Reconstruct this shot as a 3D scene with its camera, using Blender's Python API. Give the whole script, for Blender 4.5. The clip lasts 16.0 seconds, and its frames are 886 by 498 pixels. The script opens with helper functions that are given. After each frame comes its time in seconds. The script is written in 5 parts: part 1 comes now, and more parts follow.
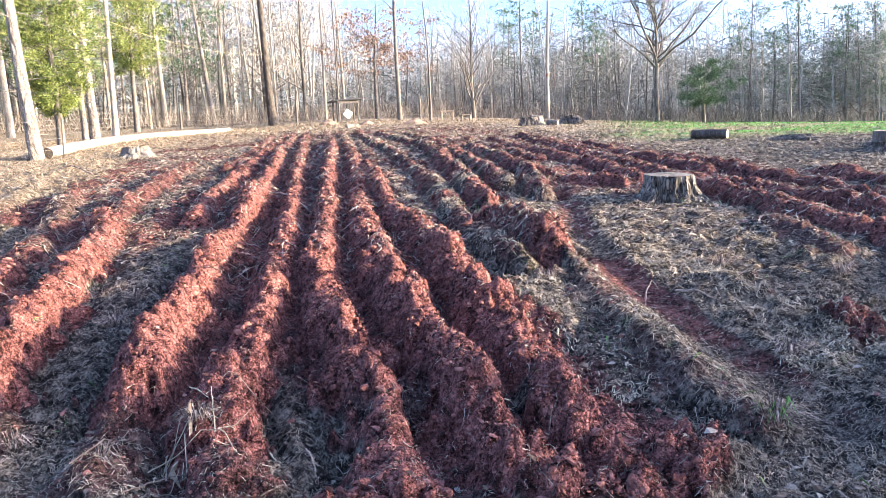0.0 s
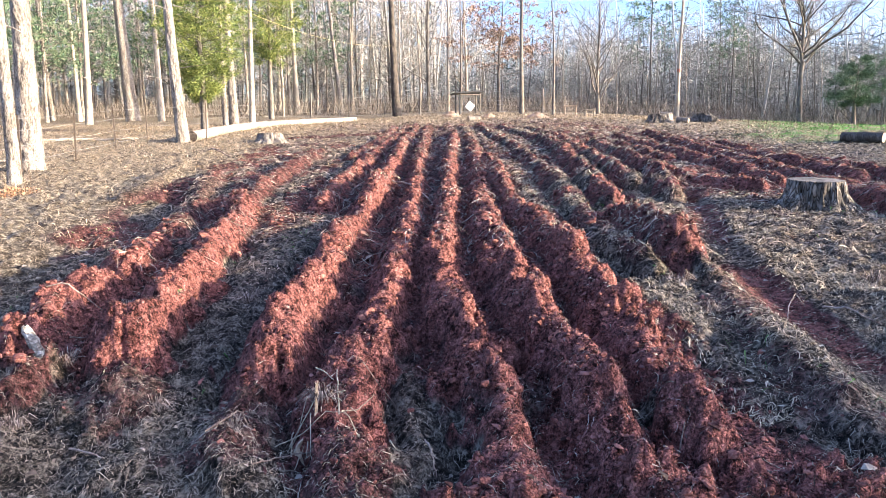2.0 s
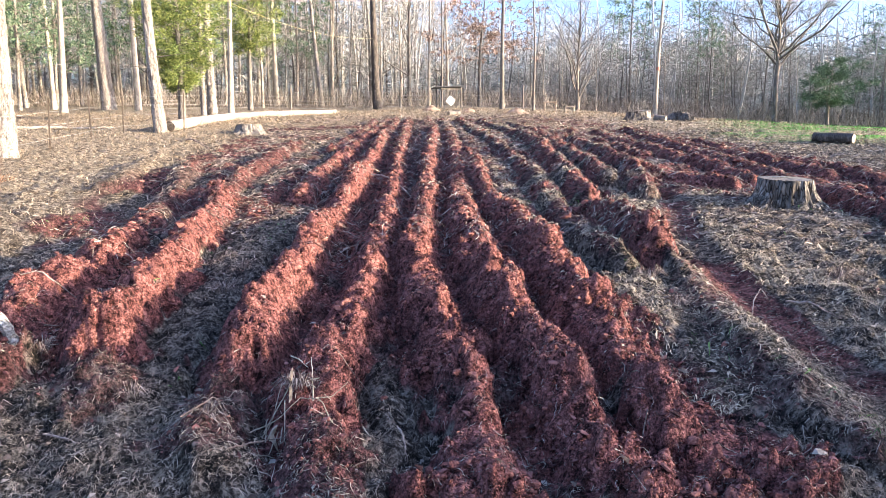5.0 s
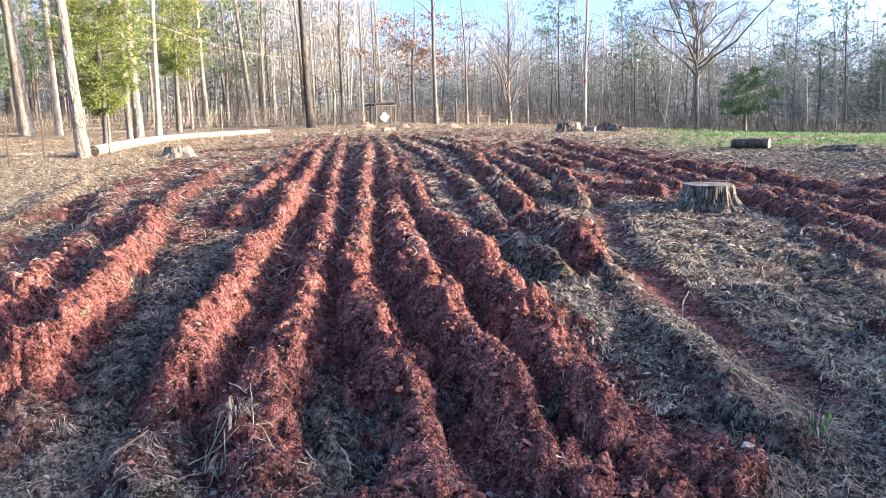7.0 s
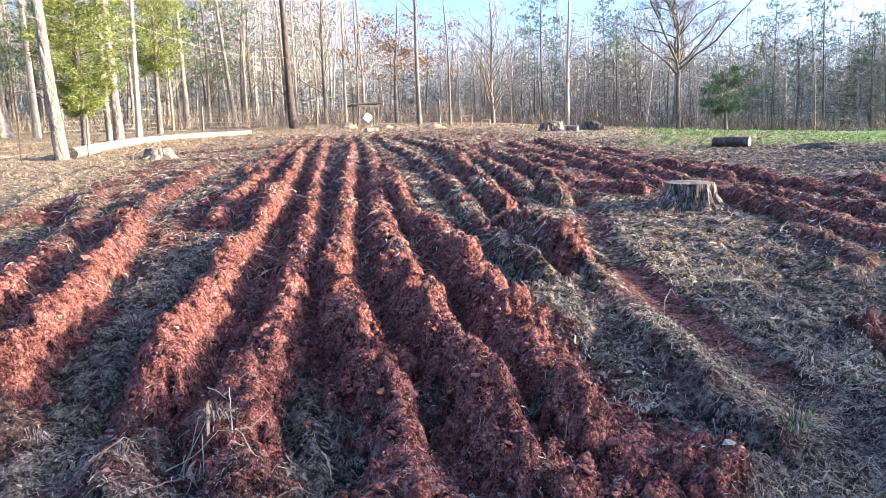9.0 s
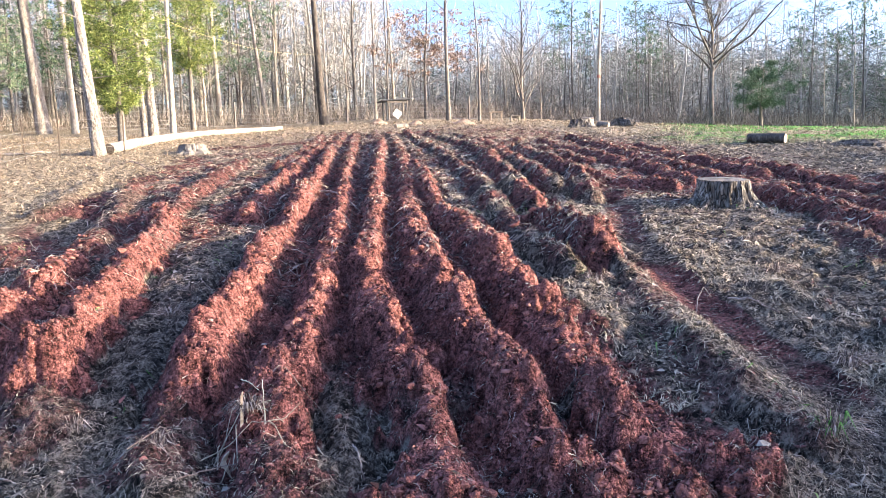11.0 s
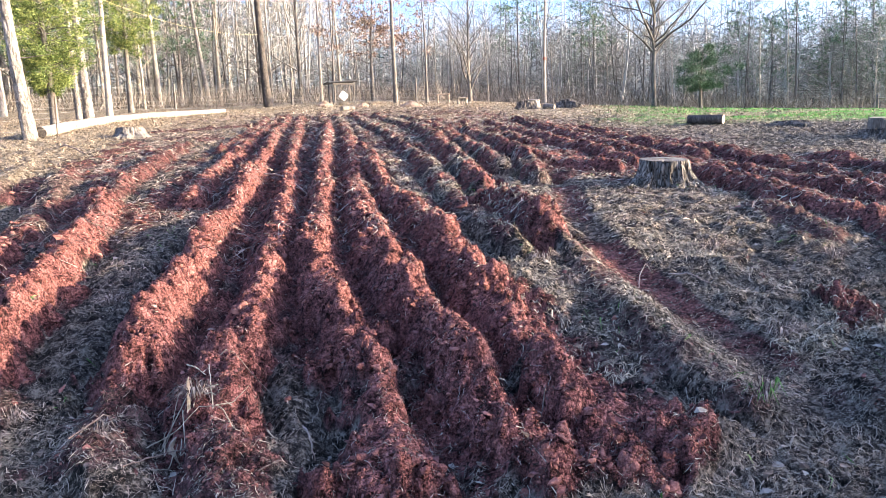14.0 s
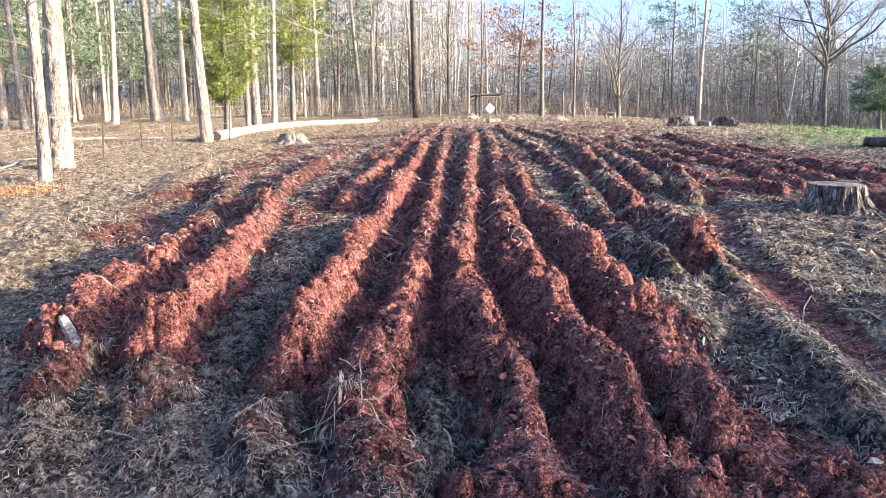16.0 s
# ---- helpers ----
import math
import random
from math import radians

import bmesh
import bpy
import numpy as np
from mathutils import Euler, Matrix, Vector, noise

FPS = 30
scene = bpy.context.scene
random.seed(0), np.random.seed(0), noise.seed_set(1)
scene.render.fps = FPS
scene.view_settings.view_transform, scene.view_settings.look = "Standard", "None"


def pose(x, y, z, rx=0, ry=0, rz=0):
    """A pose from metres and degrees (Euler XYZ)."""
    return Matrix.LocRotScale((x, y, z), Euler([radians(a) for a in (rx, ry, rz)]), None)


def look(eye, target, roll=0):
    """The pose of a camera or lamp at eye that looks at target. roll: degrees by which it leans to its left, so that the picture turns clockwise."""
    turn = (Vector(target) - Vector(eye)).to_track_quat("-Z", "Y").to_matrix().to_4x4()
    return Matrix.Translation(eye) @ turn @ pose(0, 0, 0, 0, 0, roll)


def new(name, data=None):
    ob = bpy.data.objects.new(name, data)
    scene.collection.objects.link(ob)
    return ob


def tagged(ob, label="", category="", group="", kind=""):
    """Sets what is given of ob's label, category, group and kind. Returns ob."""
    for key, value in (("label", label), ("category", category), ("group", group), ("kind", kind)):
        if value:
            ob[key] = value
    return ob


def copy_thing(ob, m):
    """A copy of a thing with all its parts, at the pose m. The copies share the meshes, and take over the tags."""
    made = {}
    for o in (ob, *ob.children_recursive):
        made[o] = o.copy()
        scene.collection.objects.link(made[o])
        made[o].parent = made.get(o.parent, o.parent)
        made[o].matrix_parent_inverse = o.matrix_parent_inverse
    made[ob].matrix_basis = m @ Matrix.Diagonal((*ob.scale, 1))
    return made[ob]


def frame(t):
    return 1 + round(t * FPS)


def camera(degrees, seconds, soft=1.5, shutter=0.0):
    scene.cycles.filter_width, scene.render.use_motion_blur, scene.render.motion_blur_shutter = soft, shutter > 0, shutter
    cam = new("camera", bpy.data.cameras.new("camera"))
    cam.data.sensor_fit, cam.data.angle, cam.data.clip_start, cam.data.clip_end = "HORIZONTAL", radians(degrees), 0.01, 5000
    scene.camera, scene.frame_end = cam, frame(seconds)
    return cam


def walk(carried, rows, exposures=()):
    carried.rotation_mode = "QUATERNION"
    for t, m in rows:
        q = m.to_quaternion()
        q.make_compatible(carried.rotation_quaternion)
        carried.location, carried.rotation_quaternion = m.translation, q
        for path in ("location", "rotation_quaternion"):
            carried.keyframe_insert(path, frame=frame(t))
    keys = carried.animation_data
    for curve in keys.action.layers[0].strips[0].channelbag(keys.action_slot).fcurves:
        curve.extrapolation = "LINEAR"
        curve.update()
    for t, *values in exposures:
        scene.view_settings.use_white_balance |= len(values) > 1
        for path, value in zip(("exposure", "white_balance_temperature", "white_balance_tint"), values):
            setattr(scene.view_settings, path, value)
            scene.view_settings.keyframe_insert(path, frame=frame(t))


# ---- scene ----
# The camera and its walk
cam = camera(66.37, 16.0, soft=0.45)
PATH = [
    (0, (0.043, -0.096, 1.601), (0.49, 1.841, 1.381), -2.8),
    (0.5, (0.023, -0.059, 1.605), (0.314, 1.903, 1.351), -2.1),
    (1, (0.011, -0.015, 1.595), (0.205, 1.957, 1.324), -1.7),
    (1.5, (0.001, -0.007, 1.599), (0.175, 1.973, 1.373), -0.5),
    (2, (-0.026, -0.016, 1.603), (0.093, 1.968, 1.374), -0.6),
    (2.5, (-0.024, -0.014, 1.6), (0.057, 1.969, 1.354), -1.0),
    (3, (-0.035, -0.043, 1.597), (-0.044, 1.943, 1.357), -0.0),
    (3.5, (-0.038, -0.042, 1.584), (-0.033, 1.943, 1.34), 0.4),
    (3.7, (-0.036, -0.05, 1.588), (-0.004, 1.933, 1.325), 0.5),
    (5.8, (0.011, -0.12, 1.605), (0.247, 1.856, 1.413), -0.8),
    (6, (0.012, -0.131, 1.61), (0.262, 1.846, 1.446), -1.2),
    (6.5, (0.007, -0.145, 1.618), (0.299, 1.827, 1.462), -1.1),
    (7, (0.013, -0.119, 1.609), (0.367, 1.839, 1.405), -1.7),
    (7.5, (0.027, -0.104, 1.604), (0.404, 1.849, 1.393), -2.5),
    (8, (0.036, -0.106, 1.616), (0.46, 1.839, 1.419), -2.4),
    (8.5, (0.036, -0.106, 1.608), (0.472, 1.835, 1.401), -2.3),
    (9, (0.039, -0.099, 1.607), (0.437, 1.851, 1.402), -2.1),
    (9.5, (0.023, -0.096, 1.608), (0.36, 1.864, 1.401), -2.4),
    (9.7, (0.024, -0.095, 1.608), (0.34, 1.87, 1.409), -2.1),
    (11.8, (0.024, -0.107, 1.599), (0.349, 1.853, 1.367), -1.6),
    (12, (0.027, -0.099, 1.593), (0.399, 1.852, 1.356), -1.5),
    (12.5, (0.032, -0.109, 1.595), (0.418, 1.839, 1.359), -1.5),
    (13, (0.04, -0.111, 1.598), (0.505, 1.82, 1.364), -2.6),
    (13.5, (0.055, -0.114, 1.594), (0.604, 1.792, 1.337), -2.9),
    (14, (0.03, -0.124, 1.591), (0.488, 1.804, 1.323), -2.3),
    (14.5, (0.0, -0.134, 1.593), (0.25, 1.832, 1.326), -0.9),
    (15, (-0.016, -0.14, 1.586), (0.032, 1.845, 1.342), -0.5),
    (15.5, (-0.037, -0.133, 1.593), (-0.004, 1.854, 1.366), 0.3),
    (16, (-0.043, -0.137, 1.59), (0.022, 1.849, 1.367), -0.1),
]
walk(cam, [(t, look(eye, target, roll)) for t, eye, target, roll in PATH], exposures=[(0.0, 2.46, 4770, 21), (1.5, 2.2, 4770, 21), (4.0, 2.17, 4770, 21), (9.0, 2.25, 4770, 21), (13.5, 2.33, 4770, 21), (16.0, 2.17, 4770, 21)])

# World, sun and exposure: a low evening sun from the right, over the trees
SUN_AZ, SUN_EL = 108.0, 12.0
world = bpy.data.worlds.new("sky")
scene.world = world
world.use_nodes = True
wn = world.node_tree
sky = wn.nodes.new("ShaderNodeTexSky")
sky.sky_type, sky.sun_disc = "NISHITA", False
sky.sun_elevation, sky.sun_rotation = radians(SUN_EL), radians(SUN_AZ)
sky.air_density, sky.dust_density, sky.ozone_density = 1.0, 4.0, 0.8
wn.links.new(sky.outputs[0], wn.nodes["Background"].inputs[0])
wn.nodes["Background"].inputs[1].default_value = 0.122
sun = new("sun", bpy.data.lights.new("sun", "SUN"))
sun.data.energy, sun.data.angle, sun.data.color = 4.6, radians(0.6), (1.0, 0.72, 0.33)
to_sun = Vector((math.sin(radians(SUN_AZ)) * math.cos(radians(SUN_EL)), math.cos(radians(SUN_AZ)) * math.cos(radians(SUN_EL)), math.sin(radians(SUN_EL))))
sun.matrix_world = look(to_sun * 60, (0, 0, 0))


# ---- materials ----
def material(name, dark, mid, light, scale=8.0, rough=0.9, bump=0.5, fine=60.0, stretch=(1, 1, 1), per_island=0.0, distance=0.01):
    """Three colours mixed by two scales of noise, with a fine relief."""
    m = bpy.data.materials.new(name)
    m.use_nodes = True
    t = m.node_tree
    n, link = t.nodes, t.links
    b = n["Principled BSDF"]
    b.inputs["Roughness"].default_value = rough
    b.inputs["Specular IOR Level"].default_value = 0.2
    co = n.new("ShaderNodeTexCoord")
    mp = n.new("ShaderNodeMapping")
    mp.inputs["Scale"].default_value = stretch
    link.new(co.outputs["Object"], mp.inputs["Vector"])
    a = n.new("ShaderNodeTexNoise")
    a.inputs["Scale"].default_value, a.inputs["Detail"].default_value = scale, 6
    c = n.new("ShaderNodeTexNoise")
    c.inputs["Scale"].default_value, c.inputs["Detail"].default_value = fine, 4
    link.new(mp.outputs[0], a.inputs["Vector"])
    link.new(mp.outputs[0], c.inputs["Vector"])
    mix = n.new("ShaderNodeMath")
    mix.operation = "MULTIPLY_ADD"
    mix.inputs[1].default_value = 0.5
    half = n.new("ShaderNodeMath")
    half.operation = "MULTIPLY"
    half.inputs[1].default_value = 0.5
    link.new(c.outputs[0], half.inputs[0])
    link.new(a.outputs[0], mix.inputs[0])
    link.new(half.outputs[0], mix.inputs[2])
    last = mix.outputs[0]
    if per_island:
        g = n.new("ShaderNodeNewGeometry")
        isl = n.new("ShaderNodeMath")
        isl.operation = "MULTIPLY_ADD"
        isl.inputs[1].default_value = per_island
        sub = n.new("ShaderNodeMath")
        sub.operation = "SUBTRACT"
        sub.inputs[1].default_value = per_island * 0.5
        link.new(g.outputs["Random Per Island"], isl.inputs[0])
        link.new(last, isl.inputs[2])
        link.new(isl.outputs[0], sub.inputs[0])
        last = sub.outputs[0]
    r = n.new("ShaderNodeValToRGB")
    e = r.color_ramp.elements
    e[0].position, e[0].color = 0.32, (*dark, 1)
    e[1].position, e[1].color = 0.68, (*light, 1)
    k = e.new(0.5)
    k.color = (*mid, 1)
    link.new(last, r.inputs[0])
    link.new(r.outputs[0], b.inputs["Base Color"])
    bp = n.new("ShaderNodeBump")
    bp.inputs["Strength"].default_value, bp.inputs["Distance"].default_value = bump, distance
    link.new(mix.outputs[0], bp.inputs["Height"])
    link.new(bp.outputs[0], b.inputs["Normal"])
    return m


def cracked(m, size, depth=0.85, stretch=0.3):
    """Dark cracks between the plates of a bark."""
    t = m.node_tree
    n, link = t.nodes, t.links
    b = n["Principled BSDF"]
    co = n.new("ShaderNodeTexCoord")
    mp = n.new("ShaderNodeMapping")
    mp.inputs["Scale"].default_value = (1, 1, stretch)
    wob = n.new("ShaderNodeTexNoise")
    wob.inputs["Scale"].default_value = 9.0
    add = n.new("ShaderNodeMixRGB")
    add.blend_type = "ADD"
    add.inputs[0].default_value = 0.22
    v = n.new("ShaderNodeTexVoronoi")
    v.feature = "DISTANCE_TO_EDGE"
    v.inputs["Scale"].default_value = 1.0 / size
    r = n.new("ShaderNodeValToRGB")
    r.color_ramp.elements[0].position, r.color_ramp.elements[0].color = 0.02, (1 - depth, 1 - depth, 1 - depth, 1)
    r.color_ramp.elements[1].position, r.color_ramp.elements[1].color = 0.13, (1, 1, 1, 1)
    mul = n.new("ShaderNodeMixRGB")
    mul.blend_type = "MULTIPLY"
    mul.inputs[0].default_value = 1.0
    link.new(co.outputs["Object"], mp.inputs["Vector"])
    link.new(mp.outputs[0], wob.inputs["Vector"])
    link.new(mp.outputs[0], add.inputs[1])
    link.new(wob.outputs[1], add.inputs[2])
    link.new(add.outputs[0], v.inputs["Vector"])
    link.new(v.outputs["Distance"], r.inputs[0])
    link.new(b.inputs["Base Color"].links[0].from_socket, mul.inputs[1])
    link.new(r.outputs[0], mul.inputs[2])
    link.new(mul.outputs[0], b.inputs["Base Color"])
    bp = n.new("ShaderNodeBump")
    bp.inputs["Strength"].default_value, bp.inputs["Distance"].default_value = 1.0, size * 0.35
    link.new(r.outputs[0], bp.inputs["Height"])
    link.new(b.inputs["Normal"].links[0].from_socket, bp.inputs["Normal"])
    link.new(bp.outputs[0], b.inputs["Normal"])
    return m


def thin(m, through_light):
    """Lets some light through thin leaves."""
    m.node_tree.nodes["Principled BSDF"].inputs["Subsurface Weight"].default_value = through_light
    m.node_tree.nodes["Principled BSDF"].inputs["Subsurface Radius"].default_value = (0.02, 0.02, 0.01)
    return m


def ground_material():
    """Red clay, matted dead turf, pine straw and young green grass, mixed by what grows or lies where."""
    m = bpy.data.materials.new("ground_cover")
    m.use_nodes = True
    t = m.node_tree
    n, link = t.nodes, t.links
    b = n["Principled BSDF"]
    b.inputs["Roughness"].default_value = 0.95
    b.inputs["Specular IOR Level"].default_value = 0.12
    co = n.new("ShaderNodeTexCoord")

    def noise_tex(scale, detail=5, rough=0.6):
        a = n.new("ShaderNodeTexNoise")
        a.inputs["Scale"].default_value, a.inputs["Detail"].default_value, a.inputs["Roughness"].default_value = scale, detail, rough
        link.new(co.outputs["Object"], a.inputs["Vector"])
        return a.outputs[0]

    def ramp(src, *stops):
        r = n.new("ShaderNodeValToRGB")
        e = r.color_ramp.elements
        e[0].position, e[0].color = stops[0][0], (*stops[0][1], 1)
        e[1].position, e[1].color = stops[-1][0], (*stops[-1][1], 1)
        for p, c in stops[1:-1]:
            e.new(p).color = (*c, 1)
        link.new(src, r.inputs[0])
        return r.outputs[0]

    def blend(fac, a, c):
        x = n.new("ShaderNodeMix")
        x.data_type = "RGBA"
        link.new(fac, x.inputs[0])
        link.new(a, x.inputs[6])
        link.new(c, x.inputs[7])
        return x.outputs[2]

    def attr(name):
        a = n.new("ShaderNodeAttribute")
        a.attribute_name = name
        return a.outputs["Fac"]

    broad, mid, fine, grain = noise_tex(0.9), noise_tex(11, 8, 0.72), noise_tex(46, 8, 0.78), noise_tex(150, 4, 0.7)
    s = n.new("ShaderNodeMath")
    s.operation = "ADD"
    link.new(mid, s.inputs[0])
    link.new(fine, s.inputs[1])
    h = n.new("ShaderNodeMath")
    h.operation = "MULTIPLY"
    h.inputs[1].default_value = 0.5
    link.new(s.outputs[0], h.inputs[0])
    both = h.outputs[0]
    # near-black low ends of clay and turf stand in for shaded gaps
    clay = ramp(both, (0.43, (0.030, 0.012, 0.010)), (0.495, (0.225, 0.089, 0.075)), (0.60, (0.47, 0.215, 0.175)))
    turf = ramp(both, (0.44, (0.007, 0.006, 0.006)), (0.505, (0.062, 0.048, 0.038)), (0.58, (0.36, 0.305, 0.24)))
    straw = ramp(both, (0.42, (0.045, 0.03, 0.02)), (0.50, (0.195, 0.155, 0.102)), (0.59, (0.45, 0.385, 0.275)))
    green = ramp(both, (0.42, (0.02, 0.06, 0.01)), (0.5, (0.085, 0.22, 0.028)), (0.60, (0.20, 0.33, 0.07)))
    wild = ramp(broad, (0.42, (0, 0, 0)), (0.66, (0.02, 0.02, 0.02)))
    turf = blend(wild, turf, green)
    edge = n.new("ShaderNodeMath")
    edge.operation = "MULTIPLY_ADD"
    edge.inputs[1].default_value = 0.9
    link.new(fine, edge.inputs[0])
    link.new(attr("soil"), edge.inputs[2])
    soil = ramp(edge.outputs[0], (0.78, (0, 0, 0)), (1.1, (1, 1, 1)))
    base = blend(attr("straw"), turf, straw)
    base = blend(attr("green"), base, green)
    # cracks between the flakes of dried clay, with their shade painted into the colour
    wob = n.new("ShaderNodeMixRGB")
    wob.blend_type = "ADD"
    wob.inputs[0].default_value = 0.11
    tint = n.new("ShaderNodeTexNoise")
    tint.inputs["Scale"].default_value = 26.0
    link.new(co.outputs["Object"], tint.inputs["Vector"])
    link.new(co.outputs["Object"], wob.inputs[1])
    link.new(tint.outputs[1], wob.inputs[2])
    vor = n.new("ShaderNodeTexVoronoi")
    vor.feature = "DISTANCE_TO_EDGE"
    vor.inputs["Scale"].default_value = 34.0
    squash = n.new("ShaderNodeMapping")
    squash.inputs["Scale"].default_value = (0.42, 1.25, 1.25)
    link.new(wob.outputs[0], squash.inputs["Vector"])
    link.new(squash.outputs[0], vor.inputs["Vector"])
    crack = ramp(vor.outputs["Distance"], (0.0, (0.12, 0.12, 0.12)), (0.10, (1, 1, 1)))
    crumb = n.new("ShaderNodeTexVoronoi")
    crumb.inputs["Scale"].default_value = 62.0
    link.new(wob.outputs[0], crumb.inputs["Vector"])
    cell = n.new("ShaderNodeSeparateColor")
    link.new(crumb.outputs["Color"], cell.inputs[0])
    # clay turns darker and bluer where the soil share is low
    low_soil_tint = ramp(attr("soil"), (0.50, (0.46, 0.53, 0.58)), (0.86, (1, 1, 1)))
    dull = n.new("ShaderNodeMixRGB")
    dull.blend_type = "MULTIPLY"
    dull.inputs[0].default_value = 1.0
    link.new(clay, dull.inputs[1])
    link.new(low_soil_tint, dull.inputs[2])
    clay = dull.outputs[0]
    tone = ramp(cell.outputs[0], (0.0, (0.5, 0.47, 0.47)), (0.55, (0.95, 0.95, 0.95)), (1.0, (1.35, 1.38, 1.36)))
    toned = n.new("ShaderNodeMixRGB")
    toned.blend_type = "MULTIPLY"
    toned.inputs[0].default_value = 0.55
    link.new(clay, toned.inputs[1])
    link.new(tone, toned.inputs[2])
    clay = toned.outputs[0]
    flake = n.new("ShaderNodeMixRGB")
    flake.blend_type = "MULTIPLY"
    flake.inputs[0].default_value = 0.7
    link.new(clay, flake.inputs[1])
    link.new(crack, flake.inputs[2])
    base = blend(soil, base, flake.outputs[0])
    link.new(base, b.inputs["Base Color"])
    g = n.new("ShaderNodeMath")
    g.operation = "MULTIPLY_ADD"
    g.inputs[1].default_value = 0.3
    link.new(grain, g.inputs[0])
    link.new(fine, g.inputs[2])
    bp = n.new("ShaderNodeBump")
    bp.inputs["Strength"].default_value, bp.inputs["Distance"].default_value = 1.0, 0.03
    link.new(g.outputs[0], bp.inputs["Height"])
    link.new(ramp(soil, (0.0, (1, 1, 1)), (1.0, (0.22, 0.22, 0.22))), bp.inputs["Strength"])
    cut = n.new("ShaderNodeBump")
    cut.inputs["Distance"].default_value = 0.012
    link.new(soil, cut.inputs["Strength"])
    link.new(crack, cut.inputs["Height"])
    link.new(bp.outputs[0], cut.inputs["Normal"])
    grit = n.new("ShaderNodeBump")
    grit.invert = True
    grit.inputs["Distance"].default_value = 0.012
    link.new(soil, grit.inputs["Strength"])
    link.new(crumb.outputs["Distance"], grit.inputs["Height"])
    link.new(cut.outputs[0], grit.inputs["Normal"])
    link.new(grit.outputs[0], b.inputs["Normal"])
    return m


M_GROUND = ground_material()
M_CLOD = material("clay_clod", (0.05, 0.019, 0.015), (0.18, 0.070, 0.054), (0.35, 0.16, 0.118), 14, 0.95, 1.0, 110, per_island=0.3)
# flakes a step darker and greyer than the clods
M_CHIP = material("dark_clay_flake", (0.035, 0.016, 0.014), (0.12, 0.053, 0.045), (0.26, 0.12, 0.10), 9, 0.95, 0.7, 90, per_island=0.35)
M_EARTH = material("bare_earth", (0.10, 0.065, 0.045), (0.26, 0.18, 0.125), (0.46, 0.36, 0.26), 6, 0.95, 0.8, 60)
M_LITTER = material("orange_litter", (0.12, 0.055, 0.025), (0.34, 0.18, 0.08), (0.52, 0.34, 0.18), 6, 0.8, 0.2, 50, per_island=0.5)
M_DRY = material("dry_grass", (0.040, 0.030, 0.023), (0.21, 0.162, 0.122), (0.45, 0.375, 0.29), 3, 0.8, 0.1, 40, per_island=0.5)
# bleached dry grass, made lighter still for turf that stands in sun
M_PALE_GRASS = material("pale_grass", (0.08, 0.066, 0.046), (0.37, 0.305, 0.22), (0.64, 0.55, 0.41), 3, 0.8, 0.1, 40, per_island=0.5)
M_STRAW = material("pine_straw", (0.10, 0.068, 0.042), (0.26, 0.195, 0.12), (0.50, 0.40, 0.28), 3, 0.8, 0.1, 40, per_island=0.5)
M_GREENGRASS = material("young_grass", (0.05, 0.12, 0.02), (0.11, 0.25, 0.04), (0.24, 0.36, 0.10), 2, 0.7, 0.1, 30, per_island=0.5)
M_LEAF = material("fallen_leaf", (0.07, 0.046, 0.030), (0.18, 0.130, 0.092), (0.36, 0.30, 0.24), 6, 0.7, 0.2, 50, per_island=0.6)
M_ROOT = material("root_fibre", (0.05, 0.034, 0.029), (0.19, 0.138, 0.112), (0.44, 0.36, 0.30), 5, 0.85, 0.2, 60, per_island=0.5)
M_PINE_BARK = cracked(material("pine_bark", (0.09, 0.075, 0.062), (0.31, 0.27, 0.23), (0.55, 0.50, 0.44), 5, 0.95, 1.0, 26, (1, 1, 0.28), distance=0.03), 0.035, 0.6, 0.28)
M_GREY_BARK = material("grey_bark", (0.05, 0.042, 0.035), (0.15, 0.13, 0.108), (0.31, 0.275, 0.235), 6, 0.95, 1.0, 30, (1, 1, 0.25), distance=0.02)
M_STUMP_BARK = cracked(material("stump_bark", (0.04, 0.034, 0.03), (0.15, 0.13, 0.11), (0.36, 0.32, 0.28), 6, 0.95, 1.0, 30, (1, 1, 0.25), distance=0.02), 0.05, 0.75, 0.14)
M_PALE_BARK = material("pale_bark", (0.15, 0.12, 0.09), (0.38, 0.325, 0.25), (0.58, 0.51, 0.41), 5, 0.9, 0.6, 30, (1, 1, 0.3), distance=0.015)
M_BRUSH = material("dry_brush", (0.06, 0.048, 0.038), (0.20, 0.165, 0.13), (0.42, 0.36, 0.29), 2, 0.9, 0.1, 20, per_island=0.5)
M_DARK_BARK = material("dark_wet_bark", (0.025, 0.02, 0.017), (0.075, 0.062, 0.052), (0.17, 0.145, 0.12), 9, 0.85, 1.0, 40, (1, 1, 0.4), distance=0.02)
# twig and needle are paled and cooled to carry the far woods' haze
M_TWIG = material("twig", (0.10, 0.092, 0.080), (0.345, 0.325, 0.285), (0.58, 0.55, 0.49), 2, 0.9, 0.1, 20, per_island=0.35)
M_NEEDLE = thin(material("pine_needle", (0.045, 0.085, 0.05), (0.13, 0.19, 0.105), (0.27, 0.33, 0.19), 1.2, 0.6, 0.1, 12, per_island=0.45), 0.0)
M_CEDAR = material("cedar_spray", (0.04, 0.065, 0.014), (0.16, 0.205, 0.042), (0.33, 0.36, 0.095), 1.6, 0.75, 0.1, 14, per_island=0.4)
M_DARKCEDAR = material("dark_cedar_spray", (0.03, 0.055, 0.03), (0.07, 0.115, 0.06), (0.14, 0.20, 0.10), 1.6, 0.65, 0.1, 14, per_island=0.5)
